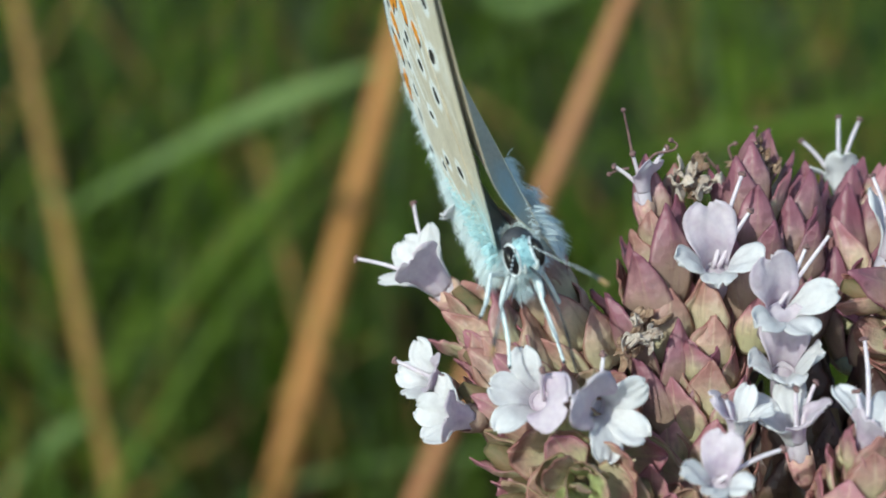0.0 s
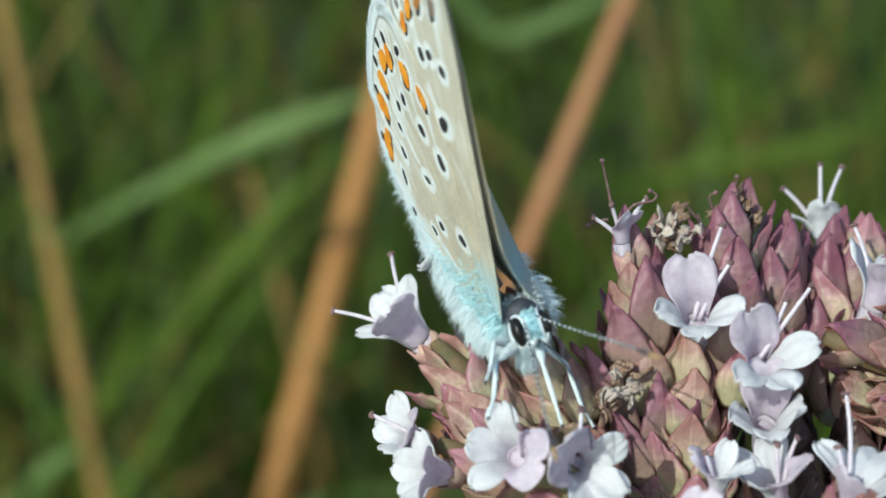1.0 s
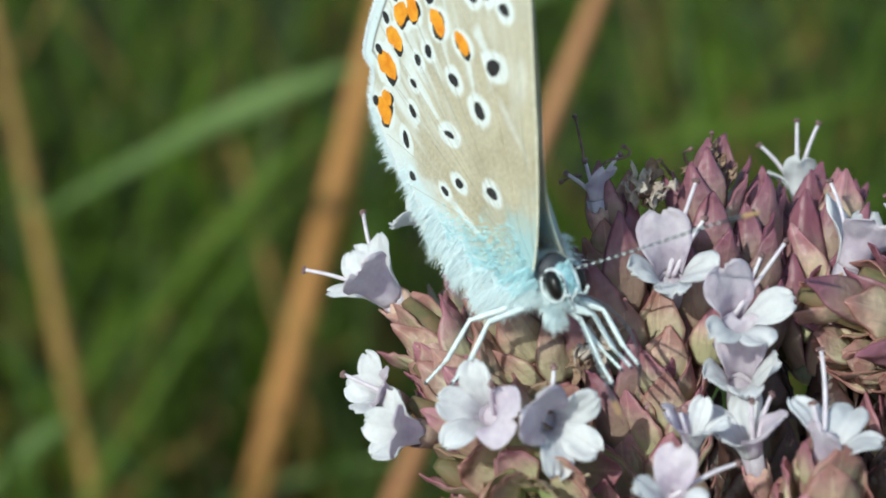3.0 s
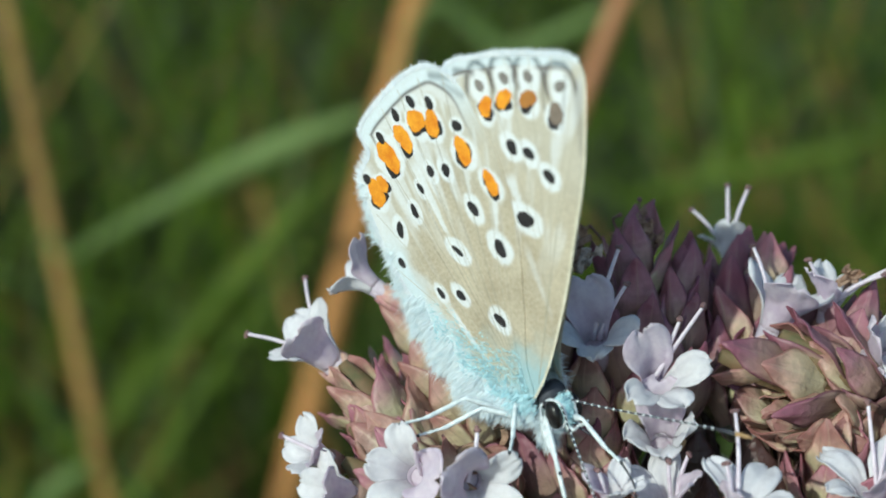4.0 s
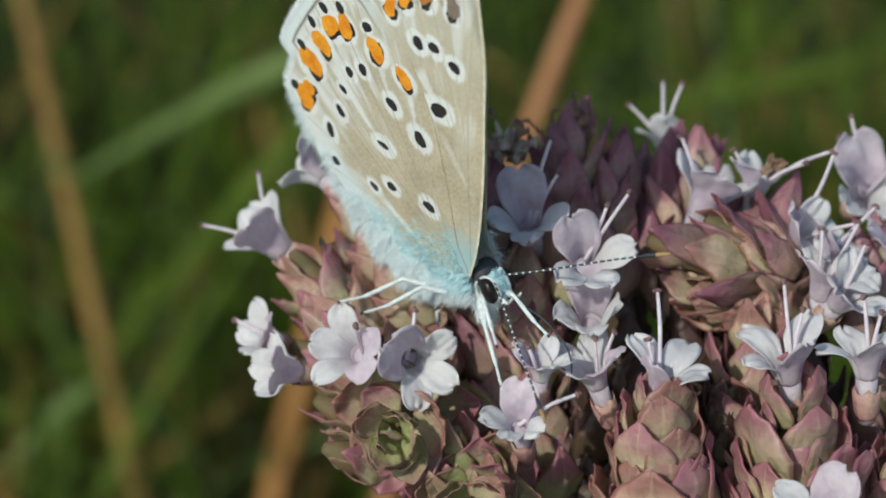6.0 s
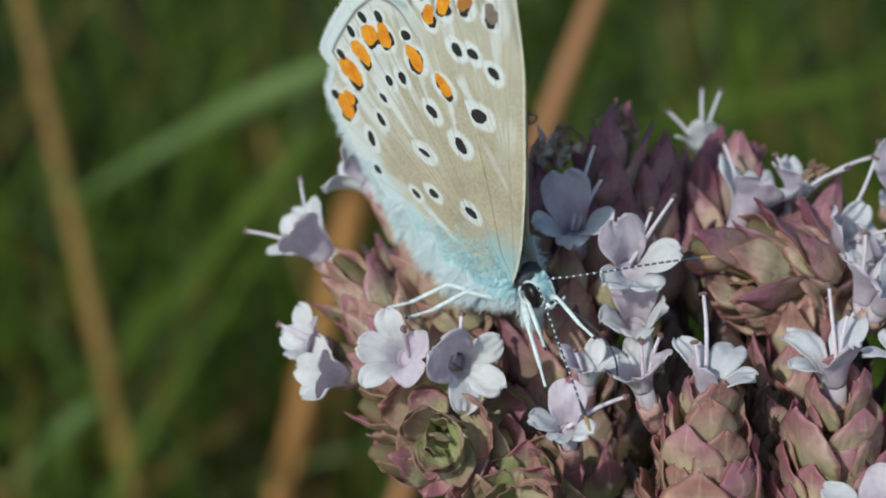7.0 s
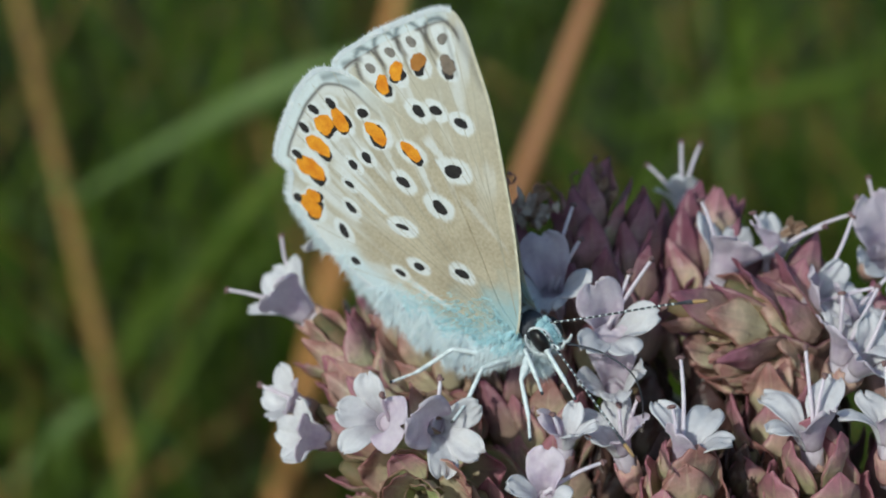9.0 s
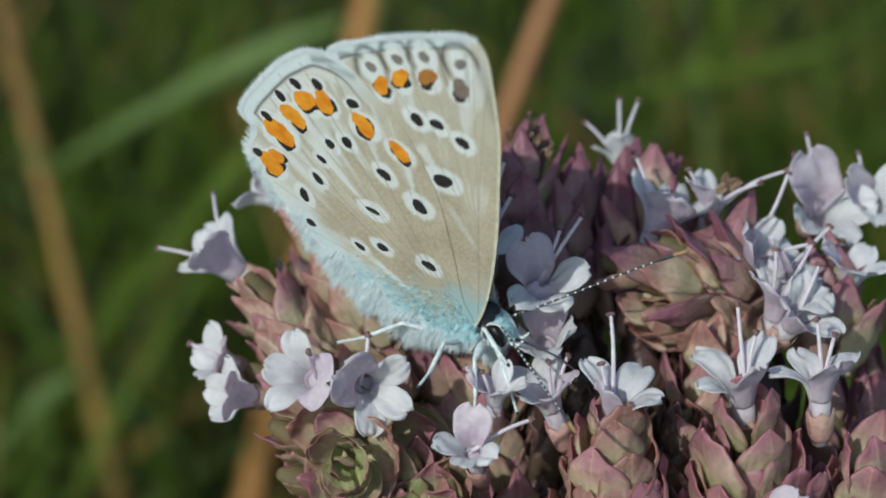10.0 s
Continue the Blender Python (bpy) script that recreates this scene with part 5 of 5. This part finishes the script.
    hairs("scale_dust", [((-1.9, 1.1, 0.10), (-0.3, 0.9, 0.12), 0.34, 0.5, 800, (1.4, 1.2, 0.08)),
                         ((-3.6, 1.9, 0.13), (-0.5, 0.7, 0.12), 0.34, 0.5, 600, (1.2, 1.2, 0.08)),
                         ((-1.2, -0.2, 0.1), (-0.6, -0.3, 0.4), 0.5, 0.4, 200, (1.0, 0.5, 0.15)),
                         ((-5.2, 3.3, 0.13), (-0.5, 0.7, 0.12), 0.3, 0.5, 300, (1.0, 1.0, 0.08))], FUR_BLUE, "turquoise dust on the wing roots", 8)


body()


def antenna(length):
    """Along X from its foot: black and white rings, and a club at the end."""
    bm = bmesh.new()
    n = 96
    pts, rad, mats = [], [], []
    for i in range(n + 1):
        s = i / n
        pts.append((length * s, 0.5 * math.sin(s * 2.2) * s, 0))
        white = i % 4 == 0
        rad.append((0.058 if white else 0.048) if s < 0.82 else 0.05 + 0.055 * max(0.0, math.sin((s - 0.82) / 0.18 * math.pi)) ** 0.8)
        mats.append(2 if s > 0.91 else 1 if s > 0.82 else 0 if white else 1)
    rod(bm, pts, rad, 7, mats)
    return part("antenna", bm, [LEG, CHITIN, CLUB], butterfly, "thin black and white ringed antenna with brown club")


antennae = [antenna(9.2), antenna(9.2)]


def leg(length, thigh=0.16):
    """Along X from the hip to the foot: furred thigh, knee raised to Y, shin, and a foot of short dark-tipped joints."""
    bm = bmesh.new()
    knee, ankle, toe = Vector((length * 0.40, length * 0.16, 0)), Vector((length * 0.74, length * 0.035, 0)), Vector((length, 0, 0))
    pts, rad, mats = [Vector((0, 0, 0)), knee * 0.3, knee * 0.7, knee * 0.95, knee], [thigh * 0.8, thigh, thigh * 0.85, 0.115, 0.095], [0, 0, 0, 0, 0]
    for k in (0.08, 0.35, 0.7, 0.95):
        pts.append(knee.lerp(ankle, k)), rad.append(0.112 if k > 0.3 else 0.095), mats.append(0)
    for k in range(1, 11):
        pts.append(ankle.lerp(toe, k / 10)), rad.append(0.085 if k % 2 else 0.06), mats.append(k > 8)
    rod(bm, pts, rad, 8, [int(m) for m in mats])
    return part("leg", bm, [LEG, CHITIN], butterfly, "slender white-scaled leg with dark joints")


LEG_HIPS = [(-0.7, -1.3, MID + 0.45), (-0.7, -1.3, MID - 0.45), (-1.7, -1.3, MID + 0.5), (-1.7, -1.3, MID - 0.5), (-2.8, -1.1, MID + 0.5), (-2.8, -1.1, MID - 0.5)]
legs = [leg(4.8, 0.26), leg(4.8, 0.24), leg(5.2), leg(5.2), leg(5.6), leg(5.6)]

BODY = [
    (0, -9.36, -1.36, 7.70, 106.37, -32.35, -82.80),
    (0.2, -8.08, -1.87, 6.89, 102.35, -25.32, -76.31),
    (0.5, -8.58, -1.66, 7.25, 103.44, -29.55, -76.96),
    (0.7, -8.40, -1.65, 7.20, 102.70, -30.10, -75.55),
    (1, -8.12, -1.68, 7.08, 102.00, -30.63, -73.56),
    (1.2, -8.07, -1.75, 6.99, 101.01, -29.68, -72.82),
    (1.5, -7.63, -2.04, 6.84, 94.95, -27.92, -73.98),
    (1.7, -7.18, -2.33, 6.35, 97.89, -24.47, -72.99),
    (2, -7.46, -2.34, 6.41, 98.95, -25.64, -75.27),
    (2.2, -7.32, -2.60, 6.25, 98.12, -23.51, -74.35),
    (3.3, -4.50, -2.16, 7.83, 86.67, -33.51, -49.75),
    (3.5, -3.56, -2.64, 6.98, 86.92, -27.42, -47.58),
    (3.7, -2.29, -2.97, 5.69, 92.17, -20.53, -46.42),
    (3.9, -2.04, -2.95, 5.39, 91.98, -19.33, -46.00),
    (4, -2.15, -2.79, 4.77, 92.81, -15.25, -47.07),
    (4.2, -2.08, -2.47, 4.46, 94.88, -15.42, -47.41),
    (4.5, -2.11, -2.41, 4.28, 97.53, -14.19, -47.45),
    (4.7, -2.05, -2.37, 4.47, 97.77, -14.57, -47.87),
    (5, -2.17, -2.48, 4.52, 96.12, -14.84, -47.13),
    (5.2, -2.16, -2.49, 4.46, 96.98, -15.47, -47.52),
    (5.5, -2.19, -2.69, 4.50, 97.32, -15.03, -47.32),
    (5.7, -2.10, -2.89, 4.72, 97.70, -16.20, -46.94),
    (6.8, -2.35, -2.95, 5.20, 97.44, -18.79, -48.01),
    (7, -2.28, -3.01, 5.00, 99.28, -18.27, -48.45),
    (7.2, -2.18, -2.97, 4.84, 98.71, -18.22, -48.71),
    (7.5, -1.95, -2.88, 5.09, 96.85, -19.96, -45.92),
    (7.7, -1.88, -2.88, 4.99, 97.10, -20.07, -45.72),
    (8, -1.95, -2.72, 5.32, 100.81, -23.17, -44.18),
    (8.2, -1.93, -2.84, 5.21, 104.65, -22.33, -46.17),
    (8.5, -1.57, -2.98, 5.35, 106.37, -24.62, -44.22),
    (8.7, -1.35, -2.96, 5.52, 102.95, -27.48, -41.99),
    (8.8, -1.16, -2.92, 5.67, 102.33, -28.76, -40.88),
    (9, -1.04, -2.91, 5.74, 100.74, -30.15, -39.06),
    (9.2, -0.28, -3.09, 5.07, 101.70, -24.23, -38.42),
    (9.5, 0.19, -3.33, 4.28, 108.32, -16.27, -37.19),
    (9.7, 0.39, -3.22, 4.04, 107.37, -14.87, -37.35),
    (10, 0.29, -3.37, 3.99, 105.58, -14.42, -35.92),
]
# where the feet stand, in the plan: at first, after the turn, at the end
FEET = [
    (0, (-8.7, -4.9, 3.7), (-6.2, -4.6, 3.2), (-10.0, -5.2, 6.1), (-5.9, 2.4, 2.5), (-9.2, 3.4, 1.2), (-6.3, 3.6, 1.6)),
    (2.2, (-8.6, -6.4, 5.2), (-4.6, -6.2, 3.9), (-7.4, -6.1, 5.6), (-4.4, -4.6, 4.2), (-9.1, 4.1, 2.1), (-3.5, 3.2, 1.4)),
    (3.3, (-0.8, -5.0, 0.1), (1.1, -5.0, 3.1), (-7.7, -2.6, 2.8), (-1.4, -5.3, 2.8), (-7.9, -2.7, 3.5), (-3.4, -4.8, 3.7)),
    (8, (-0.9, -6.8, 0.9), (1.2, -5.6, 3.5), (-7.2, -2.5, 3.0), (-1.0, -5.9, 3.1), (-8.2, 0.1, 2.2), (-2.6, 3.2, -0.7)),
    (9, (-0.8, -7.1, 1.4), (1.3, -5.9, 3.9), (-4.3, -5.5, 2.5), (-0.2, -6.0, 4.2), (-7.2, -2.5, 2.9), (-1.7, 2.8, -0.5)),
    (10, (0.1, -5.4, 1.8), (1.7, -4.8, 1.2), (-2.6, -6.4, 2.6), (1.5, -5.9, 3.4), (-6.9, -1.7, 2.3), (-1.2, 2.8, -1.3)),
]
# where the antennae point, in the butterfly's own space
FEELERS = [(0.0, (6.3, -4.4, 2.2), (8.9, -4.1, -2.2)), (0.7, (6.3, -4.8, 1.8), (8.6, -4.0, -3.4)), (1.2, (5.9, -6.0, 1.2), (8.8, -3.8, -1.8)), (1.5, (5.8, -6.4, 0.8), (9.4, -2.5, -0.1)),
           (2.0, (5.8, -6.6, 0.8), (8.6, -1.7, -5.5)), (2.2, (5.9, -6.6, 1.0), (8.5, -1.4, -5.6)), (3.3, (5.9, -6.0, 2.9), (9.0, -1.0, -4.5)), (3.5, (6.2, -5.4, 3.4), (9.5, -0.9, -3.3)),
           (4.0, (7.0, -4.4, 3.8), (9.4, -2.2, -2.9)), (4.5, (7.6, -4.2, 3.9), (8.9, -2.7, -4.3)), (5.0, (7.2, -4.8, 3.9), (9.0, -1.5, -4.7)), (5.7, (7.0, -5.0, 3.9), (9.4, -0.6, -3.9)),
           (7.0, (6.8, -5.3, 4.0), (9.3, -0.8, -4.0)), (8.0, (7.2, -5.0, 3.4), (9.4, -1.4, -3.6)), (9.0, (6.3, -5.7, 4.1), (9.5, -2.0, -1.6)), (9.5, (6.8, -4.2, 4.4), (9.4, -0.6, -3.4)),
           (10.0, (7.7, -1.8, 4.9), (8.3, -0.4, -6.3))]


def between(rows, t):
    """The values of rows of (seconds, value, ...) at t, straight from row to row."""
    for a, b in zip(rows, rows[1:]):
        if t <= b[0]:
            k = max(0.0, (t - a[0]) / (b[0] - a[0]))
            k = k * k * (3 - 2 * k)
            return [Vector(u).lerp(Vector(v), k) for u, v in zip(a[1:], b[1:])]
    return [Vector(u) for u in rows[-1][1:]]


def motions():
    rows = [(t, pose(HEAD.x + x * MM, HEAD.y + y * MM, HEAD.z + z * MM, rx, ry, rz)) for t, x, y, z, rx, ry, rz in BODY]
    walk(butterfly, rows)
    for n, ob in enumerate(antennae):
        root = Vector((0.55, -0.40, MID + (0.3 if n == 0 else -0.3)))
        walk(ob, [(r[0], aim(root * MM, Vector(r[1 + n]) - root, (0, 1, 0), "X")) for r in FEELERS])
    for n, ob in enumerate(legs):
        hip = Vector(LEG_HIPS[n])
        walk(ob, [(t, aim(hip * MM, (m.inverted() @ W(*between(FEET, t)[n])) / MM - hip, (0, 1, 0.0), "X")) for t, m in rows])


motions()
